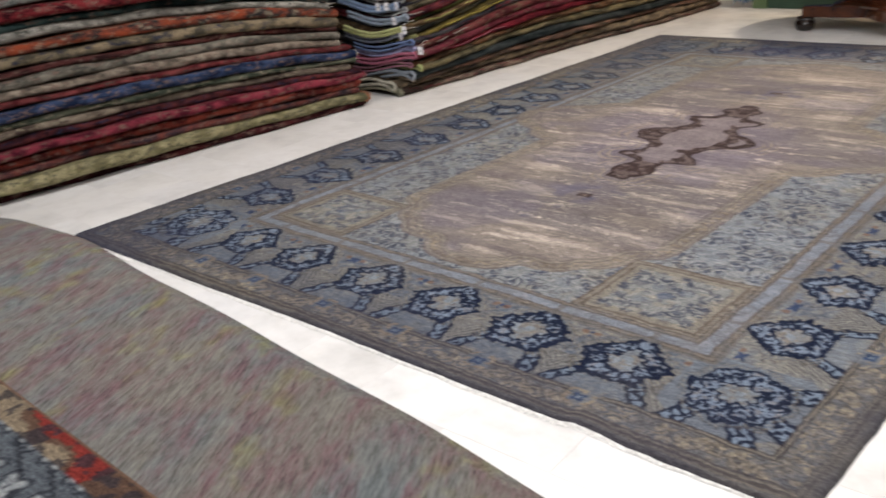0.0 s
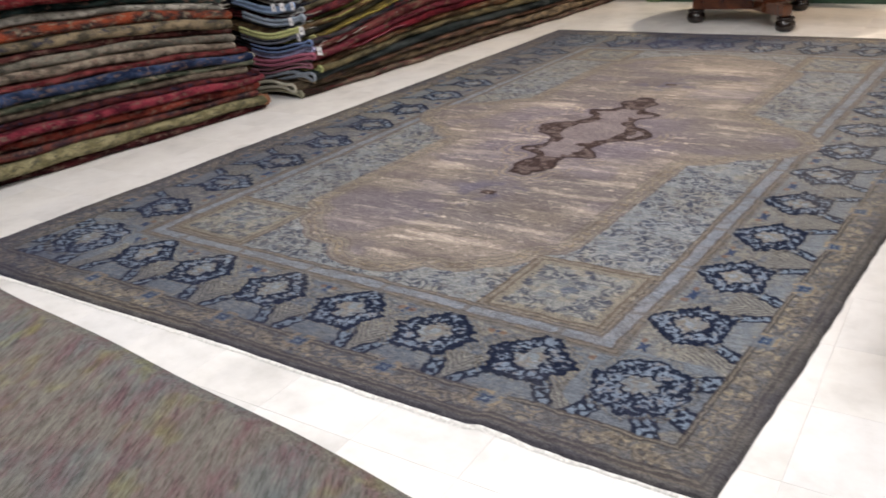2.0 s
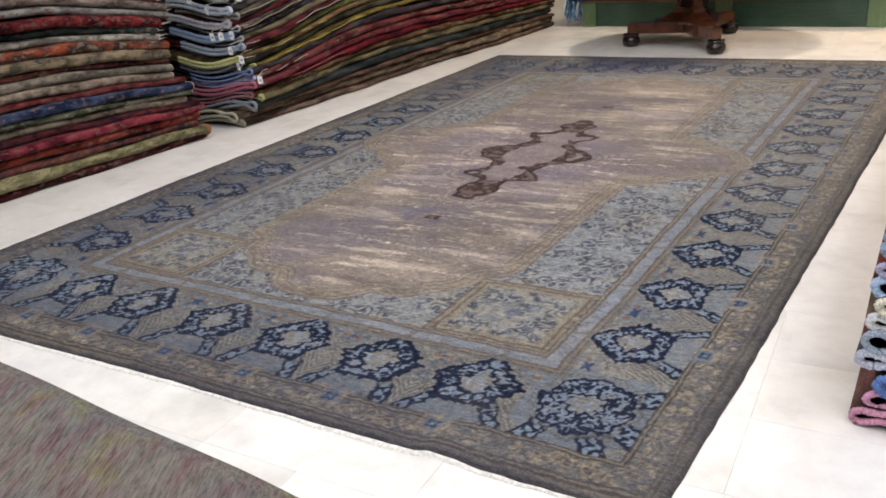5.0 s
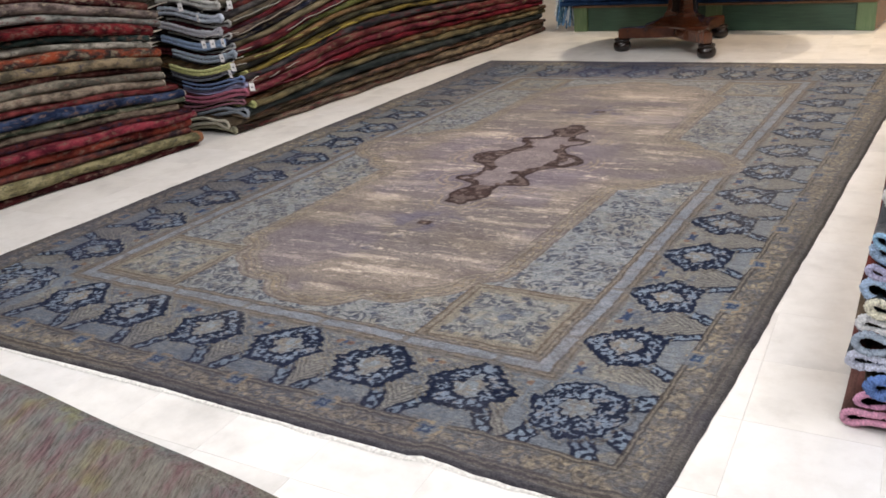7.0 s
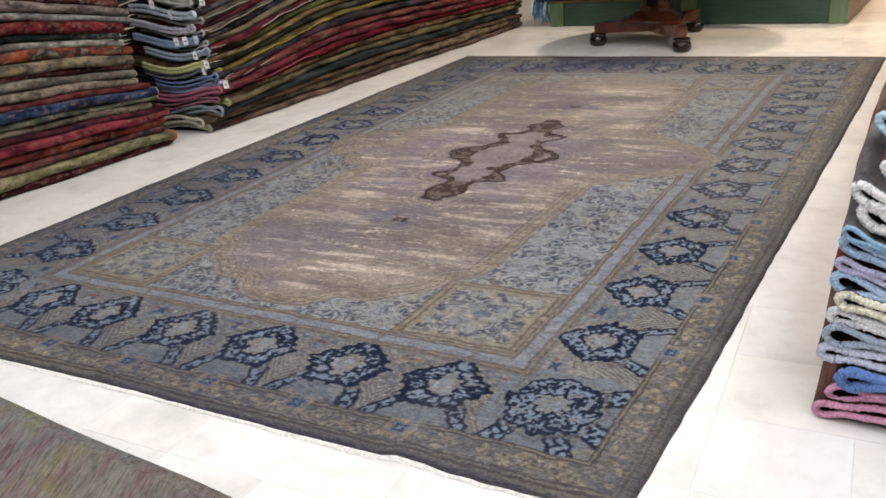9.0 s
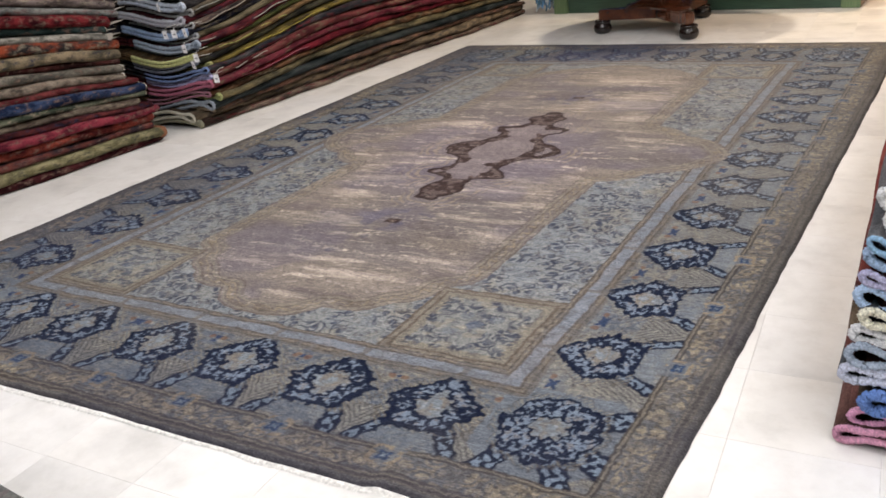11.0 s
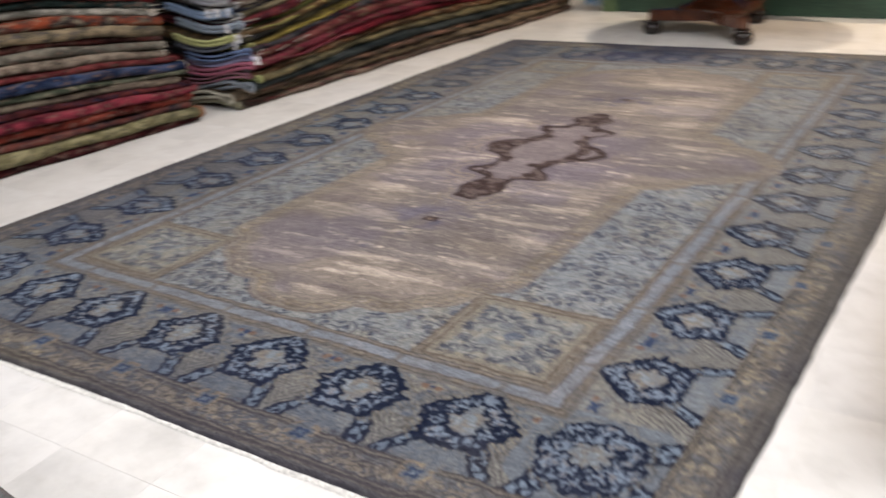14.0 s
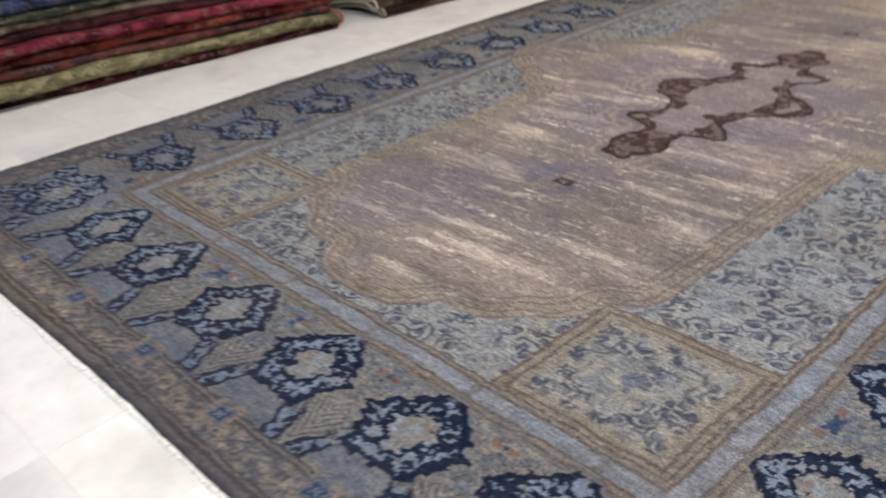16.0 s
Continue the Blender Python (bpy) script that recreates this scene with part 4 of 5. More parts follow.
for i, (h, a, b, e, words) in enumerate(PILE_C):
    mat = duo(a, b, rnd.uniform(15, 24), (1.0, 0.3, 1.0), 1.5, "wool_" + words.replace(" ", "_"),
              rnd.choice([(0.02, 0.02, 0.03), (0.14, 0.12, 0.08), (0.09, 0.015, 0.02), (0.03, 0.03, 0.035)]), 1.15 if i < 5 else 0.9)
    emat = plain("binding_" + words.replace(" ", "_"), tuple(min(0.8, c * (1.2, 0.8, 1.0, 0.65)[i % 4]) for c in e), 0.95, scale=140, amount=0.35, relief=0.6)
    k = (0.0, 0.01, -0.05, -0.11, -0.09, -0.08, -0.09, -0.10, -0.08, -0.06, -0.04, -0.02, 0.0)[min(i, 12)] + 0.006 * max(0, i - 9) + (0.0, 0.02, -0.015, 0.01, -0.02)[i % 5]
    y_end = 2.40 + (0.0, -0.02, 0.06, 0.03, 0.07, 0.02, 0.05, 0.0, 0.05, 0.02, 0.08)[i % 11] + 0.005 * i

    def x_of(y, k=k):
        return -0.555 + 0.053 * (y - 2.38) - k * math.exp(-max(0.0, y - 2.4) / 1.1) - 0.012 * math.sin(y * 1.9 + k * 40)

    def z_of(y, b):
        return b * (0.22 * math.tanh((y - 3.15) / 0.55) - 0.20 * max(0.0, (y - 4.4)) / 2.2)

    rug = folded_rug("folded %s wool rug with a pale overcast edge" % words, "rug", mat, emat, 0.75, y_end, 6.58 - 0.02 * (i % 4), z, h * 0.98,
               (1.2, 1.5, 1.1, 1.65, 1.3)[i % 5], (0.4, 0.6, 0.3, 0.75, 0.5)[i % 5], 1, x_of, z_of, 200 + i, "second pile of folded rugs", (1.3, 1.05, 1.15, 1.1)[i % 4], 0.2, 44, (True, False), (0.42, 0.34, 0.46, 0.38)[i % 4], 0.030, 0.14)
    if i in (6, 8, 10, 12, 14, 17, 19):
        # a loose side cord that runs along the fold and strays over the next layer
        tone = {6: (0.36, 0.10, 0.13), 8: (0.45, 0.40, 0.36), 10: (0.50, 0.40, 0.07), 12: (0.42, 0.42, 0.12), 14: (0.45, 0.43, 0.38), 17: (0.42, 0.36, 0.30), 19: (0.4, 0.4, 0.36)}[i]
        pts = []
        for j in range(34):
            y = y_end + 0.01 + (1.1 if i % 4 else 0.8) * j / 33
            stray = 0.16 * h * math.sin(j * 0.35 + i) + 0.08 * h * math.sin(j * 0.9 + 2 * i)
            pts.append((x_of(y) + 0.013 + 0.003 * math.sin(j * 0.8), y, z + h * 0.55 + stray + z_of(y, z)))
        v, f = tube(pts, 0.0028, 6)
        part("side_cord", mesh_from("side_cord", v, f, plain("cord", tuple(c * 0.6 for c in tone), 0.95, scale=200, amount=0.3), True), rug, "loose side cord")
    z += h

# price tags that hang from the ends of that pile


def price_tag(x, y, z, turn, lean, w=0.032, h=0.048):
    bm = box_bm(-w / 2, w / 2, -0.0008, 0.0008, -h, 0, 0.0)
    tag = new("price_tag", from_bm("price_tag", bm, PAPER))
    tag.matrix_basis = pose(x, y, z, lean, 0, turn)
    tagged(tag, "small white paper price tag tied to a rug", "tag", "price tags")
    part("print", box("print", -w * 0.2, w * 0.2, -0.0016, -0.001, -h * 0.58, -h * 0.46, INK), tag, "dark printed mark")
    v, f = tube([(0, 0, -0.004), (0.004, 0.012, 0.010), (0.002, 0.06, 0.012), (0.0, 0.13, 0.0)], 0.0012, 5)
    part("string", mesh_from("string", v, f, FRINGE), tag)


for x, y, zz, turn in ((-0.315, 2.37, 0.335, 20), (-0.475, 2.37, 0.41, -15), (-0.44, 2.37, 0.45, 10), (-0.66, 2.38, 0.58, 5), (-0.50, 2.38, 0.59, -10), (-0.585, 2.38, 0.585, 15),
                       (-0.53, 2.38, 0.50, 0), (-0.80, 2.38, 0.80, 10), (-0.69, 2.40, 0.73, -20), (-0.43, 2.42, 0.80, 15)):
    price_tag(x, y - 0.012, zz, turn, 8)

# pile of shaggy rugs on the other side of the carpet
PILE_B = [
    (0.045, (0.08, 0.045, 0.04), (0.20, 0.10, 0.09), (0.40, 0.19, 0.27), "rose pink", 0.003, -0.015),
    (0.045, (0.09, 0.04, 0.035), (0.20, 0.09, 0.08), (0.45, 0.22, 0.33), "mauve pink", 0.035, 0.0),
    (0.062, (0.08, 0.09, 0.11), (0.22, 0.24, 0.28), (0.075, 0.14, 0.33), "bright blue", 0.05, 0.0),
    (0.052, (0.07, 0.06, 0.06), (0.20, 0.17, 0.15), (0.36, 0.38, 0.46), "lavender grey", 0, 0.0),
    (0.048, (0.05, 0.05, 0.05), (0.14, 0.13, 0.12), (0.22, 0.26, 0.32), "slate blue", 0.005, 0.01),
    (0.052, (0.08, 0.06, 0.05), (0.22, 0.17, 0.14), (0.50, 0.51, 0.56), "white", 0.012, 0.0),
    (0.048, (0.09, 0.07, 0.05), (0.25, 0.19, 0.14), (0.47, 0.45, 0.36), "cream", 0.034, 0.02),
    (0.050, (0.06, 0.07, 0.09), (0.17, 0.18, 0.2), (0.27, 0.36, 0.50), "pale blue", 0.014, 0.01),
    (0.036, (0.22, 0.045, 0.04), (0.42, 0.12, 0.10), (0.28, 0.27, 0.38), "lilac", 0.02, 0.02),
    (0.052, (0.26, 0.05, 0.045), (0.46, 0.13, 0.11), (0.24, 0.33, 0.46), "light blue", 0.025, 0.02),
    (0.030, (0.16, 0.17, 0.19), (0.34, 0.35, 0.38), (0.16, 0.27, 0.38), "teal blue", 0.03, 0.03),
    (0.056, (0.09, 0.07, 0.06), (0.24, 0.19, 0.15), (0.66, 0.66, 0.66), "white", 0.06, 0.03),
    (0.050, (0.18, 0.18, 0.20), (0.36, 0.36, 0.38), (0.55, 0.56, 0.64), "pale lavender", 0.047, 0.05),
    (0.044, (0.30, 0.08, 0.08), (0.52, 0.20, 0.18), (0.56, 0.62, 0.54), "mint", 0.094, 0.07),
    (0.056, (0.32, 0.09, 0.09), (0.56, 0.22, 0.20), (0.42, 0.11, 0.21), "hot pink", 0.105, 0.13),
    (0.044, (0.20, 0.14, 0.10), (0.40, 0.28, 0.21), (0.30, 0.43, 0.60), "sky blue", 0.076, 0.16),
    (0.056, (0.34, 0.09, 0.09), (0.60, 0.24, 0.22), (0.52, 0.20, 0.32), "pink", 0.093, 0.22),
    (0.046, (0.22, 0.13, 0.09), (0.40, 0.26, 0.19), (0.58, 0.46, 0.44), "rose", 0.13, 0.3),
    (0.052, (0.34, 0.31, 0.12), (0.58, 0.54, 0.26), (0.58, 0.62, 0.66), "pale grey", 0.12, 0.36),
    (0.060, (0.40, 0.37, 0.15), (0.66, 0.62, 0.32), (0.62, 0.66, 0.34), "yellow green", 0.105, 0.42),
    (0.050, (0.24, 0.05, 0.05), (0.44, 0.13, 0.11), (0.5, 0.2, 0.2), "red", 0.15, 0.5),
    (0.056, (0.30, 0.27, 0.12), (0.55, 0.50, 0.26), (0.55, 0.58, 0.36), "straw yellow", 0.14, 0.46),
    (0.056, (0.20, 0.16, 0.10), (0.42, 0.34, 0.22), (0.5, 0.48, 0.42), "sand", 0.17, 0.55),
    (0.056, (0.16, 0.05, 0.05), (0.36, 0.12, 0.1), (0.5, 0.3, 0.3), "russet", 0.19, 0.6),
]
z = 0.002
rnd = random.Random(13)
for i, (h, a, b, e, words, back, inset) in enumerate(PILE_B):
    h *= 0.85
    inset = 0.18 * inset + (0.0, 0.012, -0.01, 0.006)[i % 4]
    if 1 < i < 8:
        a, b = (((0.07, 0.08, 0.10), (0.20, 0.22, 0.26)), ((0.10, 0.030, 0.030), (0.25, 0.09, 0.08)), ((0.10, 0.075, 0.05), (0.27, 0.20, 0.14)))[i % 3]
    mat = duo(a, b, rnd.uniform(12, 20), (1.0, 0.3, 1.0), 1.3, "shag_" + words.replace(" ", "_").replace("-", "_"))
    emat = plain("edge_" + words.replace(" ", "_").replace("-", "_"), tuple(min(0.8, c * 1.45 + 0.01) for c in e), 0.95, scale=240, amount=0.4, relief=1.0)

    def x_of(y, k=back):
        return 3.075 + k + 0.004 * y + 0.006 * math.sin(y * 2.1 + k * 50)

    def z_of(y, b):
        return 0.07 * b * math.sin(y * 1.3)

    out = i % 3 == 1
    folded_rug("folded shaggy rug with a fluffy %s edge" % words, "rug", mat, emat, 0.7, 0.57 + inset, 4.75 - 0.05 * (i % 3), z, h * (1.12 if out else 1.02),
               (1.2, 1.6, 1.38)[i % 3], (0.35, 0.7, 0.5)[i % 3], -1, x_of, z_of, 300 + i, "pile of shaggy folded rugs", 1.06, 0.03, 40, (True, False), (0.38, 0.33, 0.40)[i % 3], 0.026, 0.20,
               -0.10, min(0.34, 0.030 * i), 0.35)
    z += h

# ---------------------------------------------------------------- pile at the near end, under the camera


def mottled():
    """Faded pile in blotches of rose, olive and blue grey, combed in one slanting direction."""
    m, nt, b = nodes_of("faded_mottled_wool")
    v = coords(nt)
    rot = nt.nodes.new("ShaderNodeMapping")
    rot.inputs["Rotation"].default_value = (0, 0, radians(-30))
    nt.links.new(v, rot.inputs[0])
    v = rot.outputs[0]
    c = ramp(nt, noise_tex(nt, v, 5.0, 3.0, 0.6), [(0.36, (0.098, 0.107, 0.105)), (0.58, (0.122, 0.112, 0.096))]).outputs[0]
    rose = ramp(nt, noise_tex(nt, v, 26.0, 5.0, 0.72, (1, 0.30, 1)), [(0.45, (0, 0, 0)), (0.64, (0.68, 0.68, 0.68))]).outputs[0]
    c = mix(nt, c, (0.100, 0.046, 0.056), rose)
    off = nt.nodes.new("ShaderNodeMapping")
    off.inputs["Location"].default_value = (5.3, 2.1, 0.7)
    nt.links.new(v, off.inputs[0])
    olive = ramp(nt, noise_tex(nt, off.outputs[0], 10.0, 3.0, 0.6, (1, 0.6, 1)), [(0.57, (0, 0, 0)), (0.70, (0.65, 0.65, 0.65))]).outputs[0]
    c = mix(nt, c, (0.150, 0.142, 0.052), olive)
    fib = noise_tex(nt, v, 210.0, 4.0, 0.78, (1, 0.13, 1))
    c = mix(nt, c, ramp(nt, fib, [(0.36, (0.40, 0.37, 0.37)), (0.5, (1.0, 1.0, 1.0)), (0.66, (1.6, 1.57, 1.53))]).outputs[0], 0.72, "MULTIPLY")
    nt.links.new(c, b.inputs["Base Color"])
    b.inputs["Roughness"].default_value = 0.95
    b.inputs["Specular IOR Level"].default_value = 0.12
    bump(nt, b, fib, 0.7, 0.004)
    return m


MOTTLED = mottled()


def low_pile():
    zz = 0.002
    tones = [((0.06, 0.02, 0.02), (0.18, 0.06, 0.05), "dark red"), ((0.10, 0.09, 0.07), (0.26, 0.22, 0.17), "beige"), ((0.02, 0.03, 0.06), (0.08, 0.09, 0.14), "navy"),
             ((0.10, 0.05, 0.04), (0.24, 0.13, 0.09), "brown"), ((0.08, 0.08, 0.075), (0.2, 0.19, 0.17), "grey"), ((0.07, 0.02, 0.03), (0.2, 0.05, 0.06), "wine red")]
    for i, (a, b, words) in enumerate(tones):
        mat = duo(a, b, 11, (1, 0.4, 1), 1.0, "low_pile_" + words.replace(" ", "_"))
        ob = folded_rug("folded %s rug in a low pile" % words, "rug", mat, mat, 0.8, 1.0 + 0.03 * (i % 3), 2.97, zz, 0.062, seed=400 + i, group="low pile of rugs", flip=1,
                        x_of=lambda y, k=i: -0.02 * (k % 2), steps=12, ends=(False, False))
        # built along y, laid along x with its fold to the carpet
        ob.matrix_basis = Matrix.Translation((0, -0.62, 0)) @ Matrix(((0, 1, 0, 0), (1, 0, 0, 0), (0, 0, 1, 0), (0, 0, 0, 1)))
        zz += 0.061
    return zz


top_z = low_pile()


def draped_top(zz):
    """Faded rug thrown over the low pile: flat on top, rounded over its edge towards the carpet, sagging at one end."""
    nx, ny, th = 60, 40, 0.014
    verts, faces = [], []
    for layer in (0, 1):
        for i in range(nx + 1):
            x = 0.55 + (3.0 - 0.55) * i / nx
            edge = float(np.interp(x, [0.5, 1.27, 1.7, 2.1, 2.35, 2.68, 3.0], [-0.47, -0.49, -0.509, -0.540, -0.560, -0.585, -0.61]))
            for j in range(ny + 1):
                s = j / ny * 1.15
                r = 0.045
                flat = 0.80
                if s < flat:
                    y, zc, ny_, nz_ = edge - r - (flat - s), 0.0, 0.0, 1.0
                else:
                    a = min((s - flat) / r, math.pi / 2)
                    y, zc = edge - r + math.sin(a) * r, -(1 - math.cos(a)) * r
                    rest = (s - flat) - r * math.pi / 2
                    if rest > 0:
                        zc -= rest
                    ny_, nz_ = math.sin(a), math.cos(a)
                sag = -0.12 * max(0.0, (1.35 - x)) ** 1.6
                wav = 0.003 * math.sin(x * 5 + s * 3) + 0.002 * math.sin(x * 11 - s * 8)
                off = th * (1 - layer)
                verts.append((x, y + ny_ * (off + wav), max(zz + zc + sag, 0.05) + nz_ * off + wav))
    n1 = ny + 1
    tot = (nx + 1) * n1
    for i in range(nx):
        for j in range(ny):
            a = i * n1 + j
            faces.append((a, a + n1, a + n1 + 1, a + 1))
            faces.append((tot + a, tot + a + 1, tot + a + n1 + 1, tot + a + n1))
    for i in range(nx):
        for j in (0, ny):
            a = i * n1 + j
            faces.append((a, a + n1, tot + a + n1, tot + a) if j else (a, tot + a, tot + a + n1, a + n1))
    for j in range(ny):
        for i in (0, nx):
            a = i * n1 + j
            faces.append((a, a + 1, tot + a + 1, tot + a))
    ob = new("draped_rug", mesh_from("draped_rug", verts, faces, MOTTLED, True))
    tagged(ob, "faded pink, grey and olive rug draped over a low pile", "rug")


draped_top(top_z + 0.075)


def overlaid_rug(zz):
    """Slate blue rug with white blossoms and a red and tan border, laid over the pile."""
    xs, ys = np.linspace(1.15, 2.95, 360), np.linspace(-1.75, -0.905, 170)
    X, Y = np.meshgrid(xs, ys)
    x, y = X.ravel(), Y.ravel()
    e = -0.905 - y
    col = np.tile(np.array((0.060, 0.068, 0.076)), (len(x), 1))

    def lay(mask, c, a=1.0):
        w = np.clip(mask * a, 0, 1)[:, None]
        col[:] = col * (1 - w) + np.array(c) * w

    cx, cy = (x / 0.075) % 1 - 0.5, (e / 0.075) % 1 - 0.5
    r, t = np.hypot(cx, cy) * 0.075, np.arctan2(cy, cx)
    lay(1 - sstep(0.004, 0.008, np.abs(np.sin(x * 30 + 2 * np.sin(e * 40))) * 0.02), (0.012, 0.012, 0.016), 0.8)
    lay(1 - sstep(0.017, 0.022, r + 0.007 * np.cos(4 * t)), (0.20, 0.21, 0.21), 0.8)
    lay((np.abs(r + 0.007 * np.cos(4 * t) - 0.026) < 0.003) * 1.0, (0.014, 0.015, 0.020), 0.8)
    lay(1 - sstep(0.003, 0.006, r), (0.02, 0.02, 0.03), 0.8)
    blocks = fnoise(x * 16, e * 20, 151, 1)
    brd = (e < 0.050) * 1.0
    lay(brd, (0.14, 0.11, 0.075))
    lay(brd * (blocks > 0.48), (0.06, 0.032, 0.022), 0.9)
    lay(brd * (blocks > 0.66), (0.13, 0.015, 0.013), 0.85)
    lay(brd * (fnoise(x * 40, e * 40, 153, 2) > 0.53), (0.02, 0.018, 0.022), 0.8)
    lay((e < 0.006) * 1.0, (0.10, 0.06, 0.04))
    z = zz + 0.010 * sstep(-0.002, 0.010, e) + 0.004 * np.sin(x * 4 + y * 3)
    nx, ny = len(xs), len(ys)
    idx = np.arange(nx * ny).reshape(ny, nx)
    quads = np.column_stack([idx[:-1, :-1].ravel(), idx[:-1, 1:].ravel(), idx[1:, 1:].ravel(), idx[1:, :-1].ravel()])
    me = mesh_from("flowered_rug", np.column_stack([x, y, z]).tolist(), quads.tolist(), knotted(), True)
    at = me.attributes.new("weave", "FLOAT_COLOR", "POINT")
    rgba = np.ones((len(x), 4), np.float32)
    rgba[:, :3] = col
    at.data.foreach_set("color", rgba.ravel())
    tagged(new("flowered_rug", me), "slate blue flowered rug with a red and tan border", "rug")


overlaid_rug(top_z + 0.098)

# ---------------------------------------------------------------- table


def centre_table():
    feet = [(0.845, 5.41), (1.64, 5.095), (1.50, 6.10)]
    cx, cy = (sum(f[0] for f in feet) / 3, sum(f[1] for f in feet) / 3)
    table = new("pedestal_table")
    table.location = (cx, cy, 0)
    tagged(table, "round mahogany pedestal table on a three-cornered platform base", "table")
    loc = [(x - cx, y - cy) for x, y in feet]
    # platform with hollow sides and blunt corners
    rim = []
    for i in range(3):
        a, b = Vector(loc[i]), Vector(loc[(i + 1) % 3])
        n = 14
        for k in range(n + 1):
            f = 0.07 + 0.86 * k / n
            p = a.lerp(b, f)
            d = Vector((0, 0)) - p
            hollow = math.sin(math.pi * (f - 0.07) / 0.86) ** 0.8
            p = p + d.normalized() * (0.17 * hollow) - d.normalized() * 0.05 * (1 - hollow)
            rim.append(p)
    bm = bmesh.new()
    lo = [bm.verts.new((p.x, p.y, 0.105)) for p in rim]
    f = bm.faces.new(lo)
    ex = bmesh.ops.extrude_face_region(bm, geom=[f])
    for v in ex["geom"]:
        if isinstance(v, bmesh.types.BMVert):
            v.co.z = 0.185
    bmesh.ops.recalc_face_normals(bm, faces=bm.faces)
    bmesh.ops.bevel(bm, geom=[e for e in bm.edges if abs(e.verts[0].co.z - e.verts[1].co.z) < 1e-5], offset=0.008, segments=2, affect="EDGES")
    part("platform", from_bm("platform", bm, MAHOGANY_FLAT), table)
    bun = lathe("bun_foot", [(0.038, 0.0), (0.054, 0.005), (0.067, 0.022), (0.071, 0.042), (0.068, 0.062), (0.060, 0.076), (0.054, 0.080), (0.061, 0.084), (0.064, 0.092), (0.061, 0.100), (0.055, 0.104)], EBONY)
    for x, y in loc:
        part("foot", bun, table, "black turned bun foot", Matrix.Translation((x * 0.95, y * 0.95, 0)))
    # tapering three-sided pillar with a spreading skirt
    verts, faces = [], []
    prof = [(0.33, 0.185), (0.33, 0.20), (0.25, 0.22), (0.17, 0.26), (0.135, 0.32), (0.115, 0.42), (0.10, 0.58), (0.11, 0.66), (0.20, 0.70)]
    ang = [math.atan2(y, x) for x, y in loc]
    for r, zz in prof:
        ring = []
        for a in ang:
            for da, k in ((-0.30, 0.92), (0.30, 0.92), (1.047, 0.62)):
                ring.append((math.cos(a + da) * r * k, math.sin(a + da) * r * k, zz))
        verts += ring
    for j in range(len(prof) - 1):
        for i in range(9):
            l = (i + 1) % 9
            faces.append((j * 9 + i, j * 9 + l, (j + 1) * 9 + l, (j + 1) * 9 + i))
    faces.append(list(range(9))[::-1])
    faces.append([(len(prof) - 1) * 9 + i for i in range(9)])
    part("pillar", mesh_from("pillar", verts, faces, MAHOGANY), table)
    # dark inlaid panel on each face of the pillar
    for a in ang:
        c = a + 1.047
        pts = []
        for r, zz, w in ((0.118, 0.30, 0.036), (0.082, 0.60, 0.024)):
            n = Vector((math.cos(c), math.sin(c), 0))
            t = Vector((-math.sin(c), math.cos(c), 0))
            pts += [n * (r * 0.86 + 0.012) - t * w + Vector((0, 0, zz)), n * (r * 0.86 + 0.012) + t * w + Vector((0, 0, zz))]
        back = [p - Vector((math.cos(c), math.sin(c), 0)) * 0.03 for p in pts]
        v = pts + back
        part("inlay", mesh_from("inlay", v, [(0, 1, 3, 2), (4, 6, 7, 5), (0, 4, 5, 1), (2, 3, 7, 6), (0, 2, 6, 4), (1, 5, 7, 3)], EBONY), table, "black inlaid panel")
    part("tabletop", lathe("tabletop", [(0.60, 0.70), (0.70, 0.705), (0.72, 0.715), (0.72, 0.735), (0.705, 0.745), (0.69, 0.748)], MAHOGANY, 64), table)


centre_table()

# ---------------------------------------------------------------- green bench with rugs


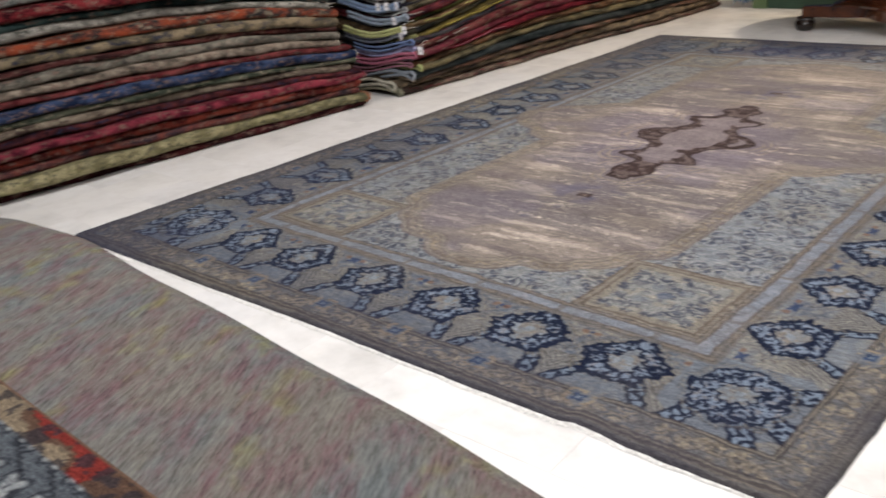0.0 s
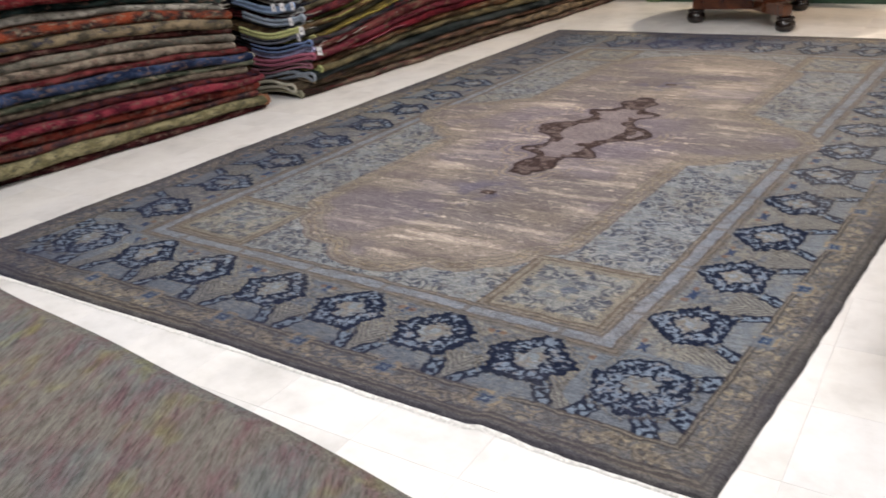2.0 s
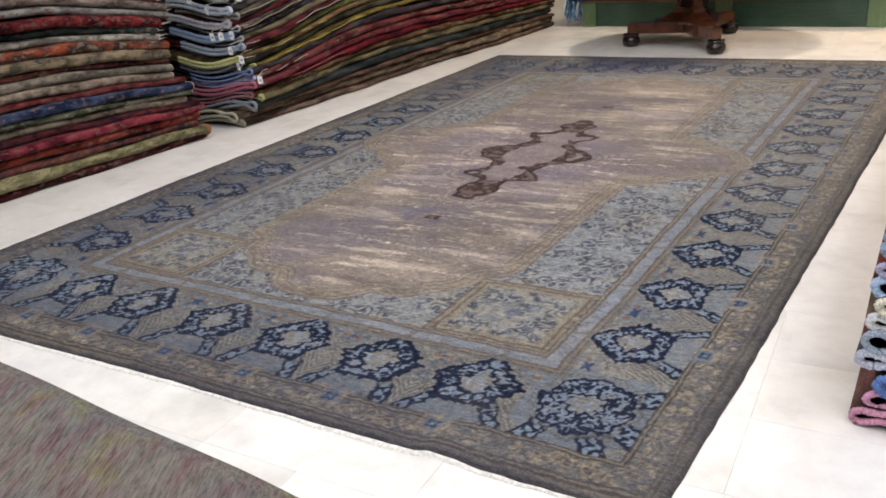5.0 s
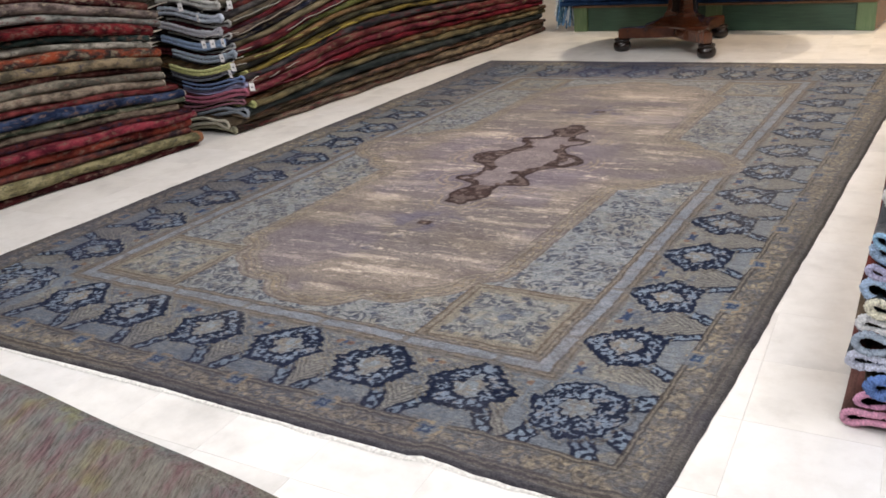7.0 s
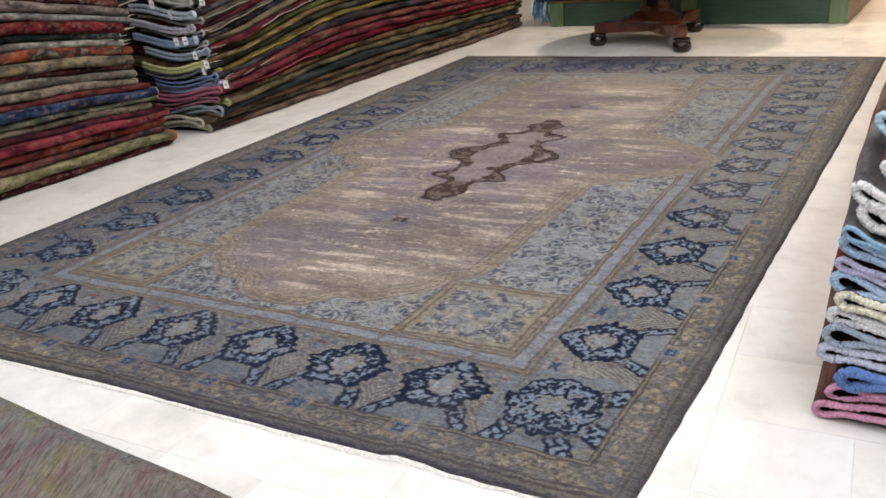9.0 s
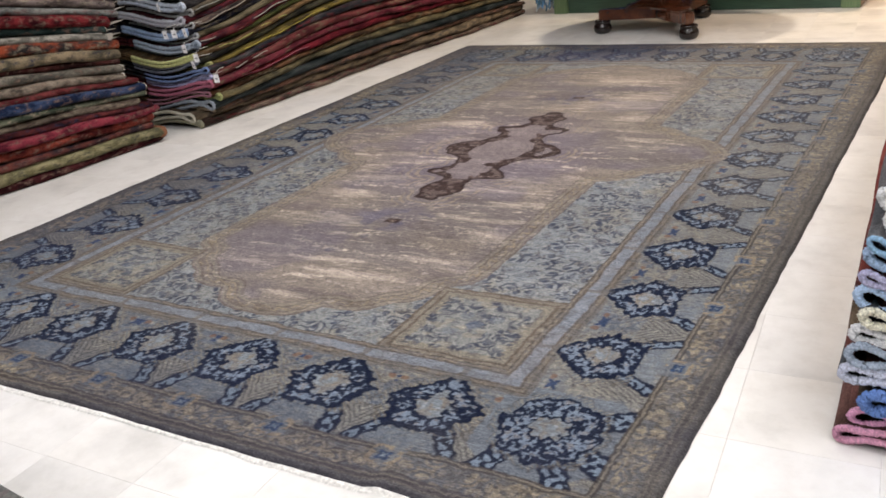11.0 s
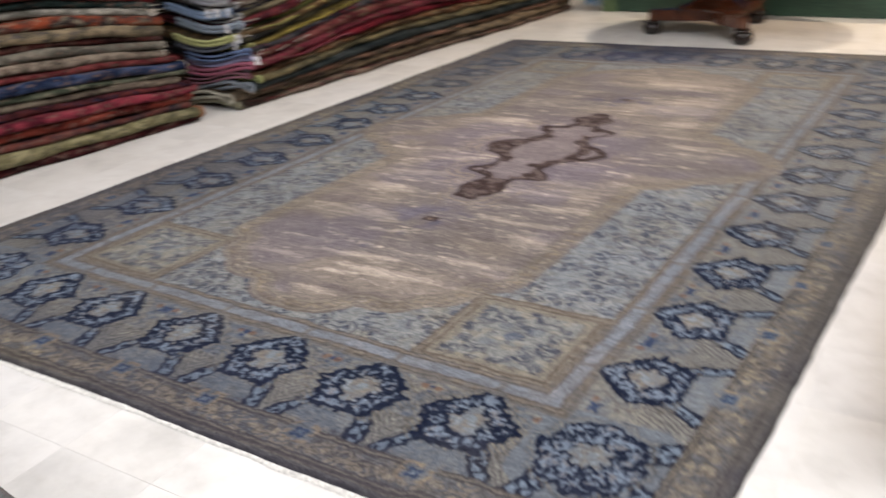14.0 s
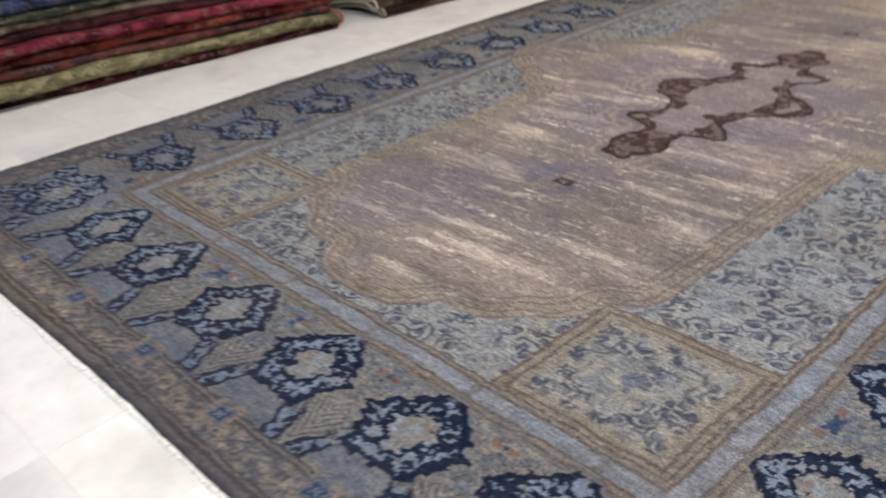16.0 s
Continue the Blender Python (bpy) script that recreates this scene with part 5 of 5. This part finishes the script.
def green_bench():
    bench = new("display_bench")
    bench.matrix_basis = pose(0.0, 6.50, 0, 0, 0, -3.2)
    tagged(bench, "low green-painted pine display bench with panelled front", "bench")
    L, D, H = 2.64, 1.6, 0.235
    part("body", box("body", 0.03, L - 0.03, 0.03, D, 0.0, H - 0.01, GREEN, 0.004), bench)
    for x in (0.0, 1.28, L - 0.14):
        part("post", box("post", x, x + 0.14, 0.0, 0.03, 0.0, H - 0.012, GREEN_POST, 0.004), bench, "upright board of the bench front")
    for x0, x1 in ((0.14, 1.28), (1.42, L - 0.14)):
        part("panel", box("panel", x0 + 0.004, x1 - 0.004, 0.016, 0.034, 0.004, H - 0.014, GREEN, 0.003), bench, "knotty green panel")
    part("side_board", box("side_board", L - 0.03, L + 0.0, 0.032, D, 0.0, H - 0.012, OAK, 0.004), bench, "bare brown side board")
    part("top_board", box("top_board", -0.01, L + 0.01, -0.012, D, H - 0.01, H + 0.008, OAK, 0.004), bench)
    tones = [((0.015, 0.03, 0.08), (0.03, 0.075, 0.19), "dark blue"), ((0.018, 0.04, 0.12), (0.05, 0.12, 0.30), "bright blue"), ((0.05, 0.06, 0.05), (0.16, 0.15, 0.12), "grey green"),
             ((0.10, 0.04, 0.05), (0.30, 0.16, 0.18), "pink"), ((0.02, 0.03, 0.06), (0.09, 0.12, 0.18), "slate blue"), ((0.08, 0.02, 0.02), (0.22, 0.07, 0.05), "rust red"),
             ((0.04, 0.06, 0.05), (0.14, 0.17, 0.13), "green"), ((0.02, 0.03, 0.07), (0.07, 0.10, 0.2), "navy")]
    zz = H + 0.012
    for i, (a, b, words) in enumerate(tones):
        mat = duo(a, b, 9, (0.4, 1, 1), 1.0, "bench_" + words.replace(" ", "_"))
        ob = folded_rug("folded %s rug on the green bench" % words, "rug", mat, mat, 0.9, -0.12 + 0.04 * (i % 3), L + 0.06, zz, 0.046, seed=500 + i, group="rugs on the bench", flip=1,
                        x_of=lambda y, k=i: 0.02 * (k % 2), steps=24, ends=(False, True))
        # laid along x with its fold to the carpet
        ob.matrix_basis = pose(0.0, 6.47, 0, 0, 0, -3.2) @ Matrix(((0, 1, 0, 0), (-1, 0, 0, 0), (0, 0, 1, 0), (0, 0, 0, 1)))
        zz += 0.045
    # fringes that hang over the end of the bench
    fr = random.Random(6)
    cols = [plain("fringe_" + n, c, 0.95, scale=90, amount=0.4) for n, c in (("blue", (0.10, 0.22, 0.40)), ("white", (0.5, 0.55, 0.58)), ("teal", (0.05, 0.12, 0.18)))]
    for c, mat in enumerate(cols):
        verts, faces = [], []
        for _ in range(60):
            x, y = fr.uniform(-0.17, -0.02), 6.50 + fr.uniform(-0.02, 0.35)
            l = fr.uniform(0.20, 0.36)
            sway = fr.uniform(-0.03, 0.03)
            v, f = tube([(x + 0.03, y, 0.40), (x, y, 0.37), (x + sway * 0.4, y, 0.37 - l * 0.5), (x + sway, y + sway, 0.385 - l)], 0.006, 5)
            k = len(verts)
            verts += v
            faces += [tuple(q + k for q in ff) for ff in f]
        tagged(new("hanging_fringe", mesh_from("hanging_fringe", verts, faces, mat)), "long wool fringe that hangs over the bench end", "fringe", kind="stuff")


green_bench()

# ---------------------------------------------------------------- marble tiles


def tiles():
    half = (tile_s - joint) / 2
    bm = box_bm(-half, half, -half, half, -0.0105, 0.0, 0.0)
    top = [e for e in bm.edges if all(v.co.z > -0.001 for v in e.verts)]
    bmesh.ops.bevel(bm, geom=top, offset=0.0003, segments=1, affect="EDGES")
    me = from_bm("tile", bm, MARBLE)
    verts, faces = [], []
    ca, sa = math.cos(radians(2.3)), math.sin(radians(2.3))
    for i in range(-8, 36):
        for j in range(-10, 42):
            # the grid lies a little askew to the carpet
            gx, gy = tile_s * (i - 21 + 0.5) + 0.10, tile_s * (j - 13 + 0.5)
            x, y = 3.05 + gx * ca - gy * sa, 1.08 + gx * sa + gy * ca
            if not (-4.35 < x < 6.85 and -4.85 < y < 8.85):
                continue
            seen = (-1.2 < x < 3.6 and -0.5 < y < 6.6) and not (0.25 < x < 2.6 and 0.25 < y < 4.5)
            if seen and not (x < -0.75 or x > 3.35):
                part("tile", me, floor, at=pose(x, y, 0, 0, 0, 2.3))
            else:
                k = len(verts)
                for ux, uy in ((-half, -half), (half, -half), (half, half), (-half, half)):
                    verts.append((x + ux * ca - uy * sa, y + ux * sa + uy * ca, 0))
                faces.append((k, k + 1, k + 2, k + 3))
    tagged(part("tile_field", mesh_from("tile_field", verts, faces, MARBLE), floor), kind="stuff")


tiles()
